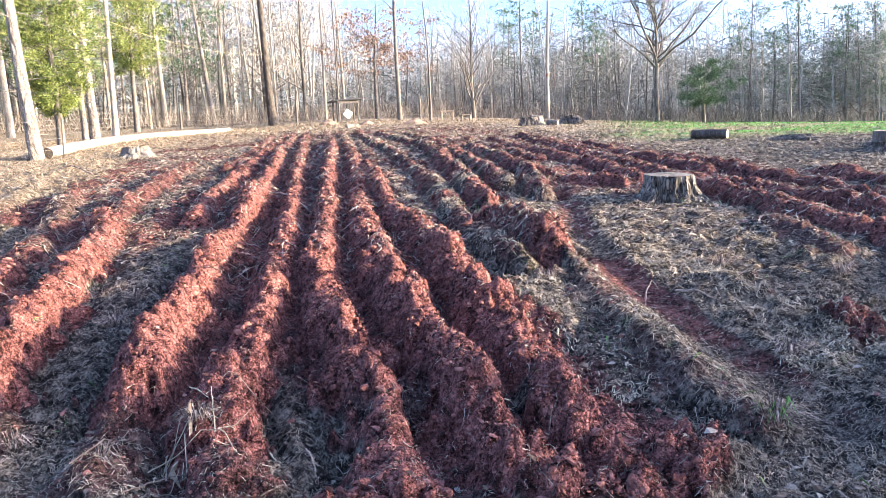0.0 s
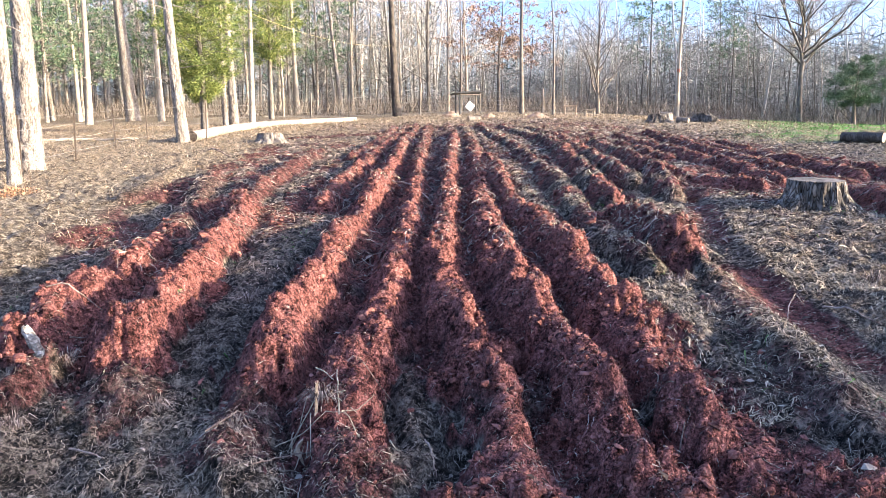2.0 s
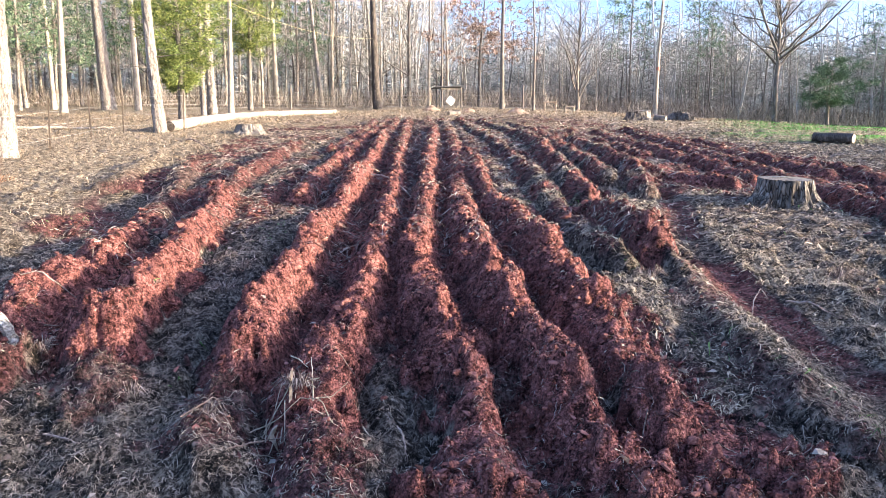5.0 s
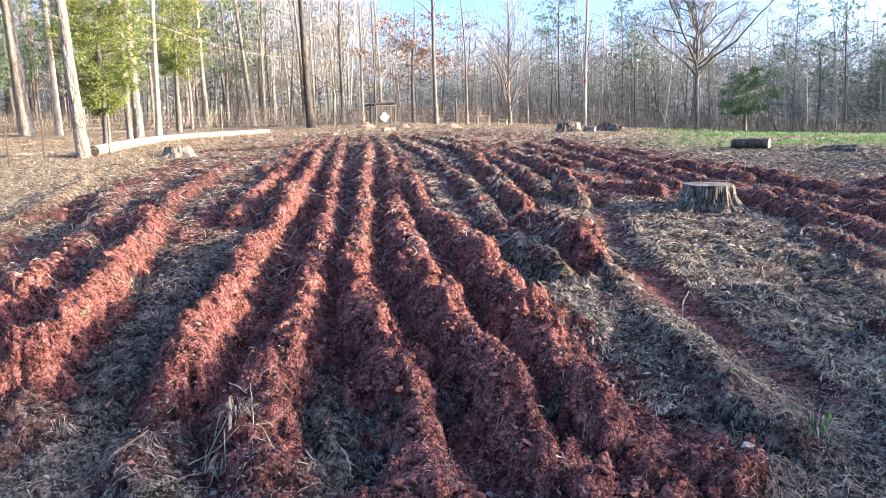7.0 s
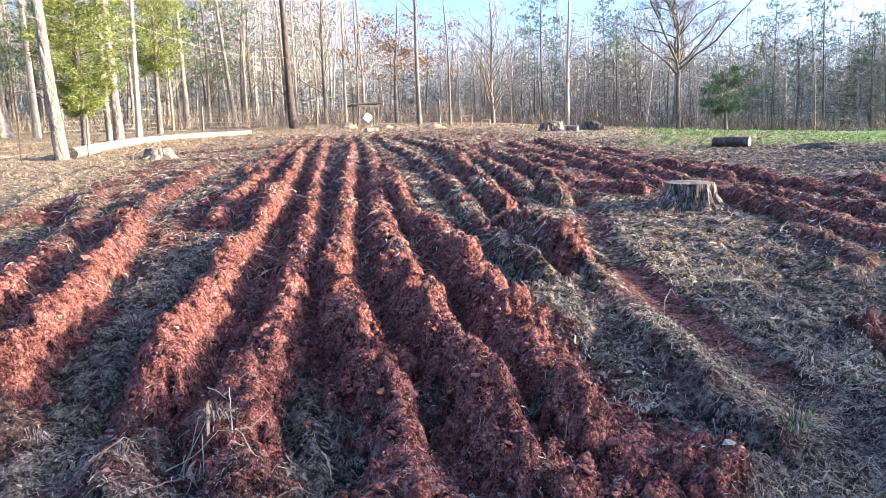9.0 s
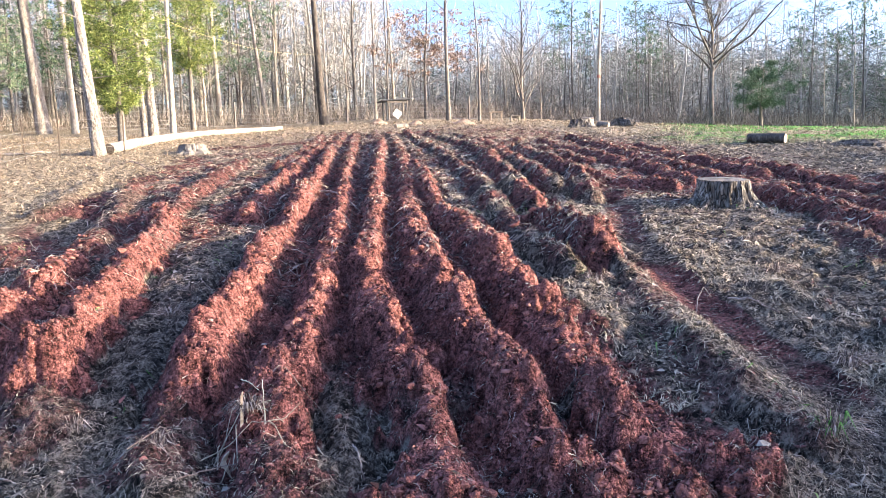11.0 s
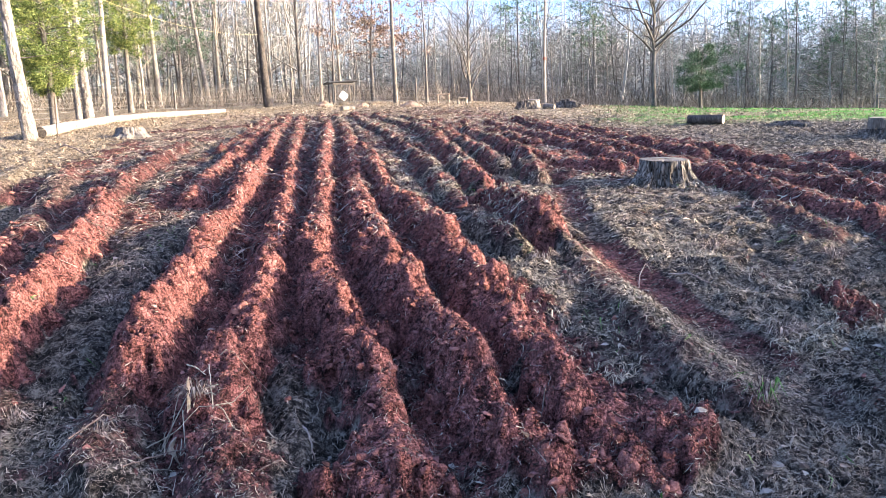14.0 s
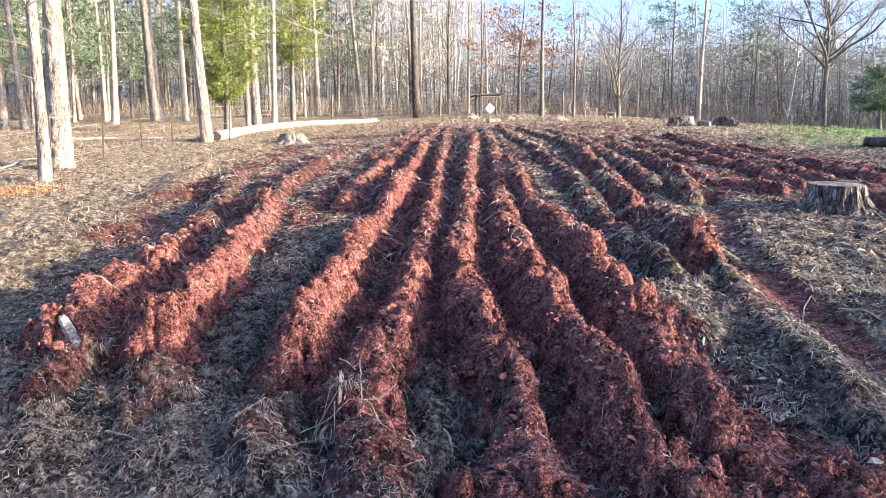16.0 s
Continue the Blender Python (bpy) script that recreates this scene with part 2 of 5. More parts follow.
M_BROWNLEAF = material("held_brown_leaf", (0.16, 0.095, 0.062), (0.34, 0.22, 0.145), (0.50, 0.37, 0.26), 2, 0.7, 0.1, 12, per_island=0.6)
# pale blue-green, with the haze of distance mixed into the colour
M_THICKET = material("deep_thicket", (0.10, 0.125, 0.115), (0.24, 0.26, 0.23), (0.42, 0.43, 0.39), 0.3, 0.9, 0.1, 4, per_island=0.5)
M_CUTWOOD = material("cut_wood", (0.24, 0.17, 0.11), (0.44, 0.34, 0.24), (0.62, 0.52, 0.40), 10, 0.85, 0.4, 80)
M_GREYWOOD = material("weathered_wood", (0.06, 0.05, 0.042), (0.15, 0.13, 0.11), (0.29, 0.26, 0.225), 8, 0.9, 0.6, 60, (1, 1, 0.2))
M_LOG = material("bleached_wood", (0.08, 0.065, 0.05), (0.33, 0.28, 0.225), (0.58, 0.51, 0.42), 3, 0.85, 0.5, 30, (1, 0.3, 1))
M_STEEL = material("galvanised_steel", (0.25, 0.25, 0.25), (0.42, 0.42, 0.42), (0.55, 0.55, 0.54), 12, 0.5, 0.1, 80)
M_STEEL.node_tree.nodes["Principled BSDF"].inputs["Metallic"].default_value = 0.7
M_POST = material("rusty_steel_post", (0.05, 0.038, 0.028), (0.12, 0.09, 0.065), (0.22, 0.175, 0.13), 12, 0.7, 0.2, 80)
M_ROOF = material("dark_roof_sheet", (0.03, 0.03, 0.032), (0.06, 0.06, 0.062), (0.11, 0.11, 0.11), 6, 0.6, 0.1, 40)
M_WHITE = material("white_paint", (0.72, 0.72, 0.72), (0.80, 0.80, 0.79), (0.86, 0.86, 0.85), 6, 0.6, 0.1, 40)
M_BIRCH = material("white_bark_face", (0.04, 0.034, 0.03), (0.30, 0.275, 0.25), (0.74, 0.72, 0.69), 30, 0.85, 0.6, 60)
M_RED = material("red_tape", (0.26, 0.09, 0.06), (0.34, 0.13, 0.09), (0.42, 0.19, 0.14), 20, 0.5, 0.1, 60)
M_WIRE = material("dull_galvanised_wire", (0.24, 0.225, 0.20), (0.36, 0.34, 0.31), (0.48, 0.46, 0.42), 12, 0.6, 0.1, 80)
M_ROPE = material("yellow_rope", (0.55, 0.45, 0.16), (0.70, 0.58, 0.24), (0.80, 0.70, 0.36), 20, 0.7, 0.1, 80)


# ---- tools for building ----
def smooth_step(a, b, x):
    s = np.clip((np.asarray(x, float) - a) / (b - a), 0, 1)
    return s * s * (3 - 2 * s)


def hash01(ix, iy, seed):
    h = np.sin(ix * 127.1 + iy * 311.7 + seed * 74.7) * 43758.5453
    return h - np.floor(h)


def value_noise(x, y, seed=0):
    ix, iy = np.floor(x), np.floor(y)
    fx, fy = x - ix, y - iy
    fx, fy = fx * fx * (3 - 2 * fx), fy * fy * (3 - 2 * fy)
    a, b = hash01(ix, iy, seed), hash01(ix + 1, iy, seed)
    c, d = hash01(ix, iy + 1, seed), hash01(ix + 1, iy + 1, seed)
    return (a * (1 - fx) + b * fx) * (1 - fy) + (c * (1 - fx) + d * fx) * fy


def fbm(x, y, seed=0, octaves=4, gain=0.5):
    total, amp, norm = 0.0, 1.0, 0.0
    for k in range(octaves):
        total = total + amp * value_noise(x * 2 ** k + 17.3 * k, y * 2 ** k - 9.1 * k, seed + k)
        norm += amp
        amp *= gain
    return total / norm


def lumps(x, y, size, seed=0):
    """Rounded clods of about that size, 0 to 1, with creases between them."""
    u, v = x / size, y / size
    ix, iy = np.floor(u), np.floor(v)
    best = np.zeros_like(u)
    for dx in (-1, 0, 1):
        for dy in (-1, 0, 1):
            cx, cy = ix + dx, iy + dy
            px, py = cx + hash01(cx, cy, seed), cy + hash01(cx, cy, seed + 5)
            r = 0.45 + 0.55 * hash01(cx, cy, seed + 9)
            d2 = ((u - px) ** 2 + (v - py) ** 2) / (r * r)
            best = np.maximum(best, np.sqrt(np.clip(1 - d2, 0, 1)) * r)
    return best


def plates(x, y, size, seed=0):
    """Broken slabs of about that size, each tilted its own way, 0 to 1, with sharp steps between them."""
    u, v = x / size, y / size
    ix, iy = np.floor(u), np.floor(v)
    best, out = np.full_like(u, 9.0), np.zeros_like(u)
    for dx in (-1, 0, 1):
        for dy in (-1, 0, 1):
            cx, cy = ix + dx, iy + dy
            px, py = u - cx - hash01(cx, cy, seed), v - cy - hash01(cx, cy, seed + 5)
            d2 = px * px + py * py
            z = 0.6 * hash01(cx, cy, seed + 9) + 0.2 + 0.7 * px * (hash01(cx, cy, seed + 3) - 0.5) + 0.7 * py * (hash01(cx, cy, seed + 4) - 0.3) - 0.25 * d2
            near = d2 < best
            best, out = np.where(near, d2, best), np.where(near, z, out)
    return out


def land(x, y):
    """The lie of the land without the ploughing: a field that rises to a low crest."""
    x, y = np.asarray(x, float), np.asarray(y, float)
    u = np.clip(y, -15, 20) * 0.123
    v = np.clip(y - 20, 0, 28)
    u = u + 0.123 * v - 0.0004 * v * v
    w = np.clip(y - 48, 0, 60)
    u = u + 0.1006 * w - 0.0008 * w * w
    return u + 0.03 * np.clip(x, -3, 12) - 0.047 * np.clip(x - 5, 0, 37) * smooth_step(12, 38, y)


def flat_mesh(name, verts, faces, mat, smooth=False):
    me = bpy.data.meshes.new(name)
    verts, faces = np.asarray(verts, np.float32), np.asarray(faces, np.int32)
    k = faces.shape[1]
    me.vertices.add(len(verts))
    me.vertices.foreach_set("co", verts.ravel())
    me.loops.add(faces.size)
    me.loops.foreach_set("vertex_index", faces.ravel())
    me.polygons.add(len(faces))
    me.polygons.foreach_set("loop_start", np.arange(0, faces.size, k, dtype=np.int32))
    me.polygons.foreach_set("use_smooth", np.full(len(faces), smooth, dtype=bool))
    me.materials.append(mat)
    me.update(calc_edges=True)
    me.validate()
    return me


class Builder:
    """Gathers quads (triangles repeat a corner's neighbour) of one mesh."""

    def __init__(self):
        self.v, self.f, self.n = [], [], 0

    def add(self, verts, quads):
        self.v.append(np.asarray(verts, float))
        self.f.append(np.asarray(quads, int) + self.n)
        self.n += len(verts)

    def tube(self, pts, radii, sides=6, cap=True, rough=0.0, rng=None):
        pts, radii = np.asarray(pts, float), np.asarray(radii, float)
        m = len(pts)
        d = np.gradient(pts, axis=0)
        d /= np.linalg.norm(d, axis=1)[:, None] + 1e-9
        ref = np.where(np.abs(d[:, 2:3]) < 0.9, np.array([[0.0, 0, 1]]), np.array([[1.0, 0, 0]]))
        s = np.cross(d, ref)
        s /= np.linalg.norm(s, axis=1)[:, None] + 1e-9
        u = np.cross(s, d)
        a = np.arange(sides) * 2 * math.pi / sides
        r = radii[:, None] * np.ones(sides)
        if rough:
            r = r * (1 + rough * (rng.random((m, sides)) - 0.5))
        ring = pts[:, None] + r[..., None] * (np.cos(a)[None, :, None] * s[:, None] + np.sin(a)[None, :, None] * u[:, None])
        i = np.arange(m - 1)[:, None] * sides
        j, k = np.arange(sides)[None], (np.arange(sides)[None] + 1) % sides
        quads = np.stack([i + j, i + k, i + sides + k, i + sides + j], -1).reshape(-1, 4)
        self.add(ring.reshape(-1, 3), quads)
        if cap and sides % 2 == 0:
            start = self.n - m * sides
            for first, p in ((start, pts[0]), (start + (m - 1) * sides, pts[-1])):
                c = self.n
                self.v.append(p[None])
                self.n += 1
                self.f.append(np.array([(first + g, first + g + 1, first + (g + 2) % sides, c) for g in range(0, sides, 2)]))

    def blades(self, p, q, r, width, up):
        """Slim blades from p over q to r, widest at their bend, where they fold."""
        side = np.cross(r - p, up)
        side /= np.linalg.norm(side, axis=1)[:, None] + 1e-9
        w = np.asarray(width)[:, None] * side
        v = np.stack([p, q - w, r, q + w], 1).reshape(-1, 3)
        self.add(v, np.arange(len(p))[:, None] * 4 + np.array([[0, 1, 2, 3]]))

    def mesh(self, name, mat, smooth=False):
        return flat_mesh(name, np.concatenate(self.v), np.concatenate(self.f), mat, smooth)


def part(name, data, parent=None, label="", m=None):
    """A mesh (a Builder's, or mesh data) as one object under a thing."""
    ob = new(name, data)
    ob.parent = parent
    if m is not None:
        ob.matrix_basis = m
    return tagged(ob, label)


def empty(name, m, label, category, group="", kind=""):
    ob = new(name)
    ob.matrix_basis = m
    return tagged(ob, label, category, group, kind)


def bm_mesh(name, bm, mat, smooth=False):
    me = bpy.data.meshes.new(name)
    bm.normal_update()
    bm.to_mesh(me)
    bm.free()
    for p in me.polygons:
        p.use_smooth = smooth
    me.materials.append(mat)
    return me


def box(bm, size, m, bevel=0.0):
    r = bmesh.ops.create_cube(bm, size=1, matrix=m @ Matrix.Diagonal((*size, 1)))
    if bevel:
        es = list({e for v in r["verts"] for e in v.link_edges})
        bmesh.ops.bevel(bm, geom=es, offset=bevel, segments=1, affect="EDGES")
    return r


# ---- the ploughed ground ----
RIDGES = []
STUMP = (4.98, 7.95)


def ridge(points, width=0.30, height=0.17, soil=1.0, furrow=0.085):
    """A row of thrown-up earth along a line on the plan: half its foot's width, its height, how bare it is, and the furrow along its sides."""
    RIDGES.append((np.array(points, float), width * 0.80, height * 0.88, soil, furrow))


# the two short rows at the edge of the wood
ridge([(-2.42, 4.35), (-2.53, 4.96), (-2.47, 5.41), (-2.47, 6.06), (-2.54, 7.17)], 0.24, 0.17, 1.0, 0.03)
ridge([(-2.66, 8.00), (-2.90, 9.40), (-3.21, 11.03), (-3.60, 13.4)], 0.30, 0.17, 0.42, 0.03)
ridge([(-1.48, 3.45), (-1.62, 3.80)], 0.18, 0.045, 0.46, 0.0)
ridge([(-1.67, 4.02), (-1.73, 4.86), (-1.80, 5.81), (-1.91, 7.45), (-2.05, 8.8)], 0.27, 0.25, 1.0, 0.06)
ridge([(-2.10, 9.00), (-2.28, 11.71), (-2.20, 14.2), (-2.05, 17.6)], 0.28, 0.16, 0.6, 0.03)
ridge([(-2.03, 3.44), (-2.03, 3.87)], 0.16, 0.11, 0.55, 0.0)
ridge([(-4.10, 10.4), (-4.30, 12.2), (-4.60, 14.6)], 0.30, 0.10, 0.3, 0.0)
# the long rows
ridge([(-0.80, 2.85), (-0.78, 3.30)], 0.20, 0.055, 0.50, 0.0)
ridge([(-0.75, 3.62), (-0.74, 3.94), (-0.71, 4.72), (-0.68, 5.87), (-0.62, 7.06), (-0.42, 9.31), (-0.16, 14.15), (0.07, 19.58)], 0.25, 0.215, 0.95, 0.09)
ridge([(-1.11, 9.20), (-1.00, 11.52), (-0.64, 15.95), (-0.34, 19.63)], 0.24, 0.15, 0.9)
ridge([(-0.18, 2.00), (-0.21, 2.30), (-0.28, 2.82)], 0.20, 0.10, 0.55, 0.0)
ridge([(-0.29, 3.05), (-0.32, 3.42), (-0.24, 4.16), (-0.12, 5.16), (-0.02, 6.54), (0.17, 9.70), (0.38, 14.43), (0.75, 20.72)], 0.22, 0.145, 0.88)
ridge([(0.41, 2.35), (0.42, 2.67), (0.44, 3.03), (0.41, 3.39), (0.35, 4.00), (0.32, 4.76), (0.29, 5.78), (0.41, 6.70), (0.62, 9.24), (1.06, 14.80), (1.63, 21.02)], 0.23, 0.19)
ridge([(0.95, 2.25), (0.94, 2.43), (0.93, 2.60)], 0.24, 0.11, 1.0, 0.0)
ridge([(0.92, 2.78), (0.94, 3.02), (0.96, 3.48), (0.93, 3.98), (0.88, 4.65), (0.86, 5.55), (0.91, 6.67), (0.99, 8.33), (1.27, 10.99), (1.75, 16.10)], 0.25, 0.155)
ridge([(1.30, 2.80), (1.35, 3.30), (1.38, 3.68), (1.38, 4.05), (1.37, 4.44)], 0.28, 0.125, 1.0, 0.03)
ridge([(1.37, 4.60), (1.47, 5.41), (1.53, 6.41), (1.51, 7.37), (1.42, 8.28), (1.52, 10.51), (1.75, 13.98)], 0.25, 0.20)
ridge([(1.47, 2.50), (1.46, 2.74), (1.40, 2.92)], 0.22, 0.07, 1.0, 0.0)
ridge([(1.30, 2.18), (1.62, 2.30)], 0.20, 0.04, 0.95, 0.0)
# rows of torn turf, and those that run up to the crest
ridge([(2.04, 5.40), (2.05, 5.66), (1.99, 6.15), (2.05, 7.10), (2.21, 8.41), (2.44, 10.57), (2.57, 12.20), (2.79, 16.33), (2.95, 19.65)], 0.22, 0.115, 0.5)
ridge([(2.43, 5.61), (2.55, 6.28), (2.62, 7.04), (2.40, 7.47)], 0.22, 0.21, 0.75)
ridge([(2.44, 5.50), (2.36, 4.75), (2.20, 3.90), (2.08, 3.25), (2.00, 2.49)], 0.21, 0.105, 0.45, 0.0)
ridge([(2.72, 8.65), (2.94, 10.31), (3.29, 12.57), (3.73, 15.78), (3.95, 19.40)], 0.25, 0.18, 0.8)
ridge([(3.40, 9.80), (3.56, 10.85), (3.89, 13.21), (4.16, 16.43), (4.24, 19.28)], 0.25, 0.18, 0.8)
ridge([(3.63, 8.81), (4.21, 11.14), (4.60, 13.70), (4.80, 16.80)], 0.25, 0.18, 0.85)
ridge([(5.02, 9.35), (4.58, 10.10), (4.55, 11.59), (4.62, 14.37)], 0.24, 0.13, 0.85)
ridge([(5.64, 9.84), (5.69, 11.14), (5.78, 14.08), (5.97, 18.81)], 0.25, 0.13, 0.85)
ridge([(5.65, 5.79), (5.66, 6.40), (5.67, 7.21), (5.88, 8.48), (6.22, 10.11), (6.49, 12.73), (6.87, 17.55)], 0.25, 0.12, 0.78)
ridge([(6.56, 5.50), (6.46, 6.66), (6.37, 7.65), (6.25, 8.61), (6.21, 9.59)], 0.24, 0.12, 0.78)
ridge([(7.85, 6.60), (8.18, 7.94), (8.35, 8.89)], 0.25, 0.12, 0.8, 0.03)
ridge([(4.74, 3.70), (5.23, 4.51), (5.53, 5.03), (5.62, 5.70)], 0.24, 0.10, 0.8, 0.03)
ridge([(4.73, 4.81), (4.96, 5.50), (5.16, 6.15)], 0.24, 0.08, 0.5, 0.0)
ridge([(3.34, 3.16), (3.55, 3.41)], 0.15, 0.02, 0.75, 0.0)
ridge([(2.70, 2.15), (3.29, 2.79)], 0.24, 0.07, 0.4, 0.0)
ridge([(1.50, 21.76), (-0.50, 23.31), (-3.44, 22.42)], 0.35, 0.08, 0.6, 0.0)
ridge([(0.10, 2.38), (0.30, 2.43), (0.55, 2.33)], 0.17, 0.11, 1.0, 0.0)
ridge([(-0.84, 2.90), (-0.70, 2.62)], 0.20, 0.12, 0.25, 0.0)
# the far ends of the rows
for far_row in ([(-1.12, 15.64), (-0.67, 19.84), (-0.23, 25.95)], [(-0.35, 19.95), (-0.02, 23.45), (0.33, 28.33)], [(0.07, 19.58), (0.44, 23.6), (0.62, 28.0)], [(0.75, 20.72), (0.92, 24.0), (1.15, 28.0)], [(1.63, 21.02), (1.75, 24.0), (1.85, 27.66)],
                [(1.75, 16.10), (2.09, 20.81), (2.34, 26.07)], [(2.95, 19.65), (2.99, 23.28), (3.00, 26.20)], [(3.95, 19.40), (3.85, 22.3), (3.70, 25.10)], [(4.55, 17.57), (4.51, 20.76), (4.37, 23.73)], [(4.80, 16.80), (4.95, 18.9), (5.02, 20.89)]):
    ridge(far_row, 0.26, 0.095, 0.8)
for side_row in ([(7.07, 12.33), (6.92, 14.72), (6.86, 17.48)], [(7.27, 13.95), (7.27, 16.88), (7.16, 19.70)], [(5.20, 13.02), (5.30, 16.29), (5.40, 19.35)], [(7.10, 5.9), (7.25, 7.4), (7.35, 9.2), (7.55, 11.94)], [(6.90, 9.9), (7.05, 12.3), (7.2, 14.0)]):
    ridge(side_row, 0.25, 0.12, 0.72)
FURROW = np.array([(2.42, 2.45), (2.50, 2.83), (2.54, 3.31), (2.62, 4.05), (2.79, 5.07), (3.02, 6.36), (3.75, 8.36), (4.1, 9.6)])
TRACK = np.array([(0.72, 2.27), (0.81, 2.30), (1.07, 2.40), (1.30, 2.45), (1.54, 2.54), (1.72, 2.66)])


def line_distance(x, y, line):
    """Distance to a line on the plan, how far along it the nearest point lies, and on which side (+1 right)."""
    best, along, side, run = np.full(x.shape, 1e9), np.zeros(x.shape), np.zeros(x.shape), 0.0
    for (ax, ay), (bx, by) in zip(line[:-1], line[1:]):
        dx, dy = bx - ax, by - ay
        n = math.hypot(dx, dy)
        s = np.clip(((x - ax) * dx + (y - ay) * dy) / (n * n), 0, 1)
        d = np.hypot(x - ax - s * dx, y - ay - s * dy)
        near = d < best
        best = np.where(near, d, best)
        along = np.where(near, run + s * n, along)
        side = np.where(near, np.sign((x - ax) * dy - (y - ay) * dx), side)
        run += n
    return best, along, side


def ploughed(x, y):
    """Height over the land and the share of bare clay, at points of the plan."""
    shape = x.shape
    x, y = x.ravel(), y.ravel()
    crest, dip, soil = np.zeros(x.size), np.zeros(x.size), np.zeros(x.size)
    wob = (fbm(x * 2.2, y * 1.6, 3, 3) - 0.5) * 0.18 + (fbm(x * 8, y * 6, 4, 3) - 0.5) * 0.20
    for k, (line, w, h, bare, furrow) in enumerate(RIDGES):
        lo, hi = line.min(0) - 1.0, line.max(0) + 1.0
        near = np.where((x > lo[0]) & (x < hi[0]) & (y > lo[1]) & (y < hi[1]))[0]
        if not len(near):
            continue
        d, along, side = line_distance(x[near], y[near], line)
        d = np.abs(d + 0.6 * wob[near])
        w = w * (0.66 + 0.68 * fbm(along * 1.9 + 7 * k, along * 0 + 3 * k, 13, 3))
        swell = 0.42 + 1.16 * fbm(along * 2.6 + 31 * k, along * 0 + k, 11, 3)
        # steeper towards the evening side, where the share turned the sod over
        d = d * (1 + 0.16 * side)
        crest[near] = np.maximum(crest[near], (1 - smooth_step(0.16 * w, 1.04 * w, d)) * h * swell)
        dip[near] = np.maximum(dip[near], np.exp(-((d - 1.25 * w) / (0.45 * w)) ** 2) * furrow)
        soil[near] = np.maximum(soil[near], bare * (1 - smooth_step(0.85 * w, 1.55 * w, d + 1.0 * wob[near])))
    up = crest - dip * (1 - smooth_step(0.0, 0.06, crest))
    d, along, side = line_distance(x, y, FURROW)
    worn = 1 - smooth_step(0.14, 0.26, d + wob * 0.25)
    up -= np.exp(-(d / 0.17) ** 2) * 0.06
    soil = np.maximum(soil, 0.74 * (1 - smooth_step(0.13, 0.27, d + wob * 0.3)))
    d = line_distance(x, y, TRACK)[0]
    packed = 1 - smooth_step(0.03, 0.09, d)
    worn = np.maximum(worn, packed)
    soil = np.maximum(soil, 0.85 * packed)
    # the worked strip between the rows is stirred clay with torn turf in it
    strip = smooth_step(-0.95, -0.70, x) * (1 - smooth_step(1.5, 2.1, x - 0.09 * np.clip(y - 6, 0, 30))) * smooth_step(3.0, 3.9, y + 1.3 * smooth_step(0.1, 0.8, x)) * (1 - smooth_step(24, 31, y))
    between = smooth_step(-2.6, -2.4, x) * (1 - smooth_step(-1.95, -1.75, x)) * smooth_step(3.9, 4.4, y) * (1 - smooth_step(6.4, 7.4, y))
    far = smooth_step(6.5, 9.5, y) * (1 - smooth_step(26, 31, y)) * smooth_step(-1.9, -1.1, x - 0.06 * (y - 9)) * (1 - smooth_step(7.2, 9.5, x))
    soil = np.maximum(soil, np.maximum(np.maximum(strip * 0.72, between * 0.95), far * 0.74) * (0.25 + 1.25 * fbm(x * 3.6, y * 2.4, 21, 4, 0.6)))
    edge = smooth_step(-4.8, -3.6, x) * (1 - smooth_step(-1.5, -1.0, x)) * smooth_step(6.4, 8.0, y) * (1 - smooth_step(19, 24, y))
    soil = np.maximum(soil, 0.68 * edge * smooth_step(0.34, 0.58, fbm(x * 2.2 + 4, y * 1.1, 28, 4, 0.6)))
    # turf worn thin in patches
    soil = np.maximum(soil, 0.34 * smooth_step(0.52, 0.72, fbm(x * 1.4 + 3, y * 1.4, 58, 3)) * (1 - smooth_step(9, 14, y)) * smooth_step(-3.5, -2.0, x))
    # turf that came up with the sod on the torn rows
    soil = soil * (1 - 0.55 * smooth_step(0.50, 0.66, fbm(x * 2.1 + 9, y * 1.5, 25, 3)) * smooth_step(1.2, 2.2, x) * (1 - smooth_step(4.6, 5.6, x)))
    bare = np.clip(soil * 1.3, 0, 1) * (1 - 0.92 * worn)
    near_fade = 1 - 0.45 * smooth_step(14, 40, y)
    warp = (fbm(x * 6, y * 6, 35, 2) - 0.5) * 0.12
    firm = 0.38 + 0.95 * smooth_step(0.34, 0.58, fbm(x * 1.9, y * 1.5, 27, 3))
    low = 1 - smooth_step(0.03, 0.09, crest)
    firm = firm * (1 - 0.4 * smooth_step(4.0, 5.2, x))
    coarse, medium, small = 1 - 0.6 * smooth_step(9, 18, y), 1 - 0.85 * smooth_step(4.5, 10, y), 1 - smooth_step(3.5, 7.5, y)
    up += bare * near_fade * firm * (0.095 * coarse * (lumps(x + warp, y * 1.15 + warp, 0.20, 2) - 0.35) + 0.105 * medium * (lumps(x * 0.85 + warp, y * 1.2 - 0.25 * x - warp, 0.095, 6) - 0.32)
                                     + 0.05 * small * (lumps(x - warp, y * 1.1, 0.046, 8) - 0.3) + (0.012 + 0.03 * low) * small * (plates(x * 0.55 + warp, y * 1.25 + 0.2 * x + warp, 0.062, 9) - 0.5)
                                     + 0.05 * medium * (fbm(x * 5, y * 7, 40, 4, 0.5) - 0.5) + 0.15 * (1 - medium) * (fbm(x * 5, y * 2.4, 41, 3, 0.6) - 0.5))
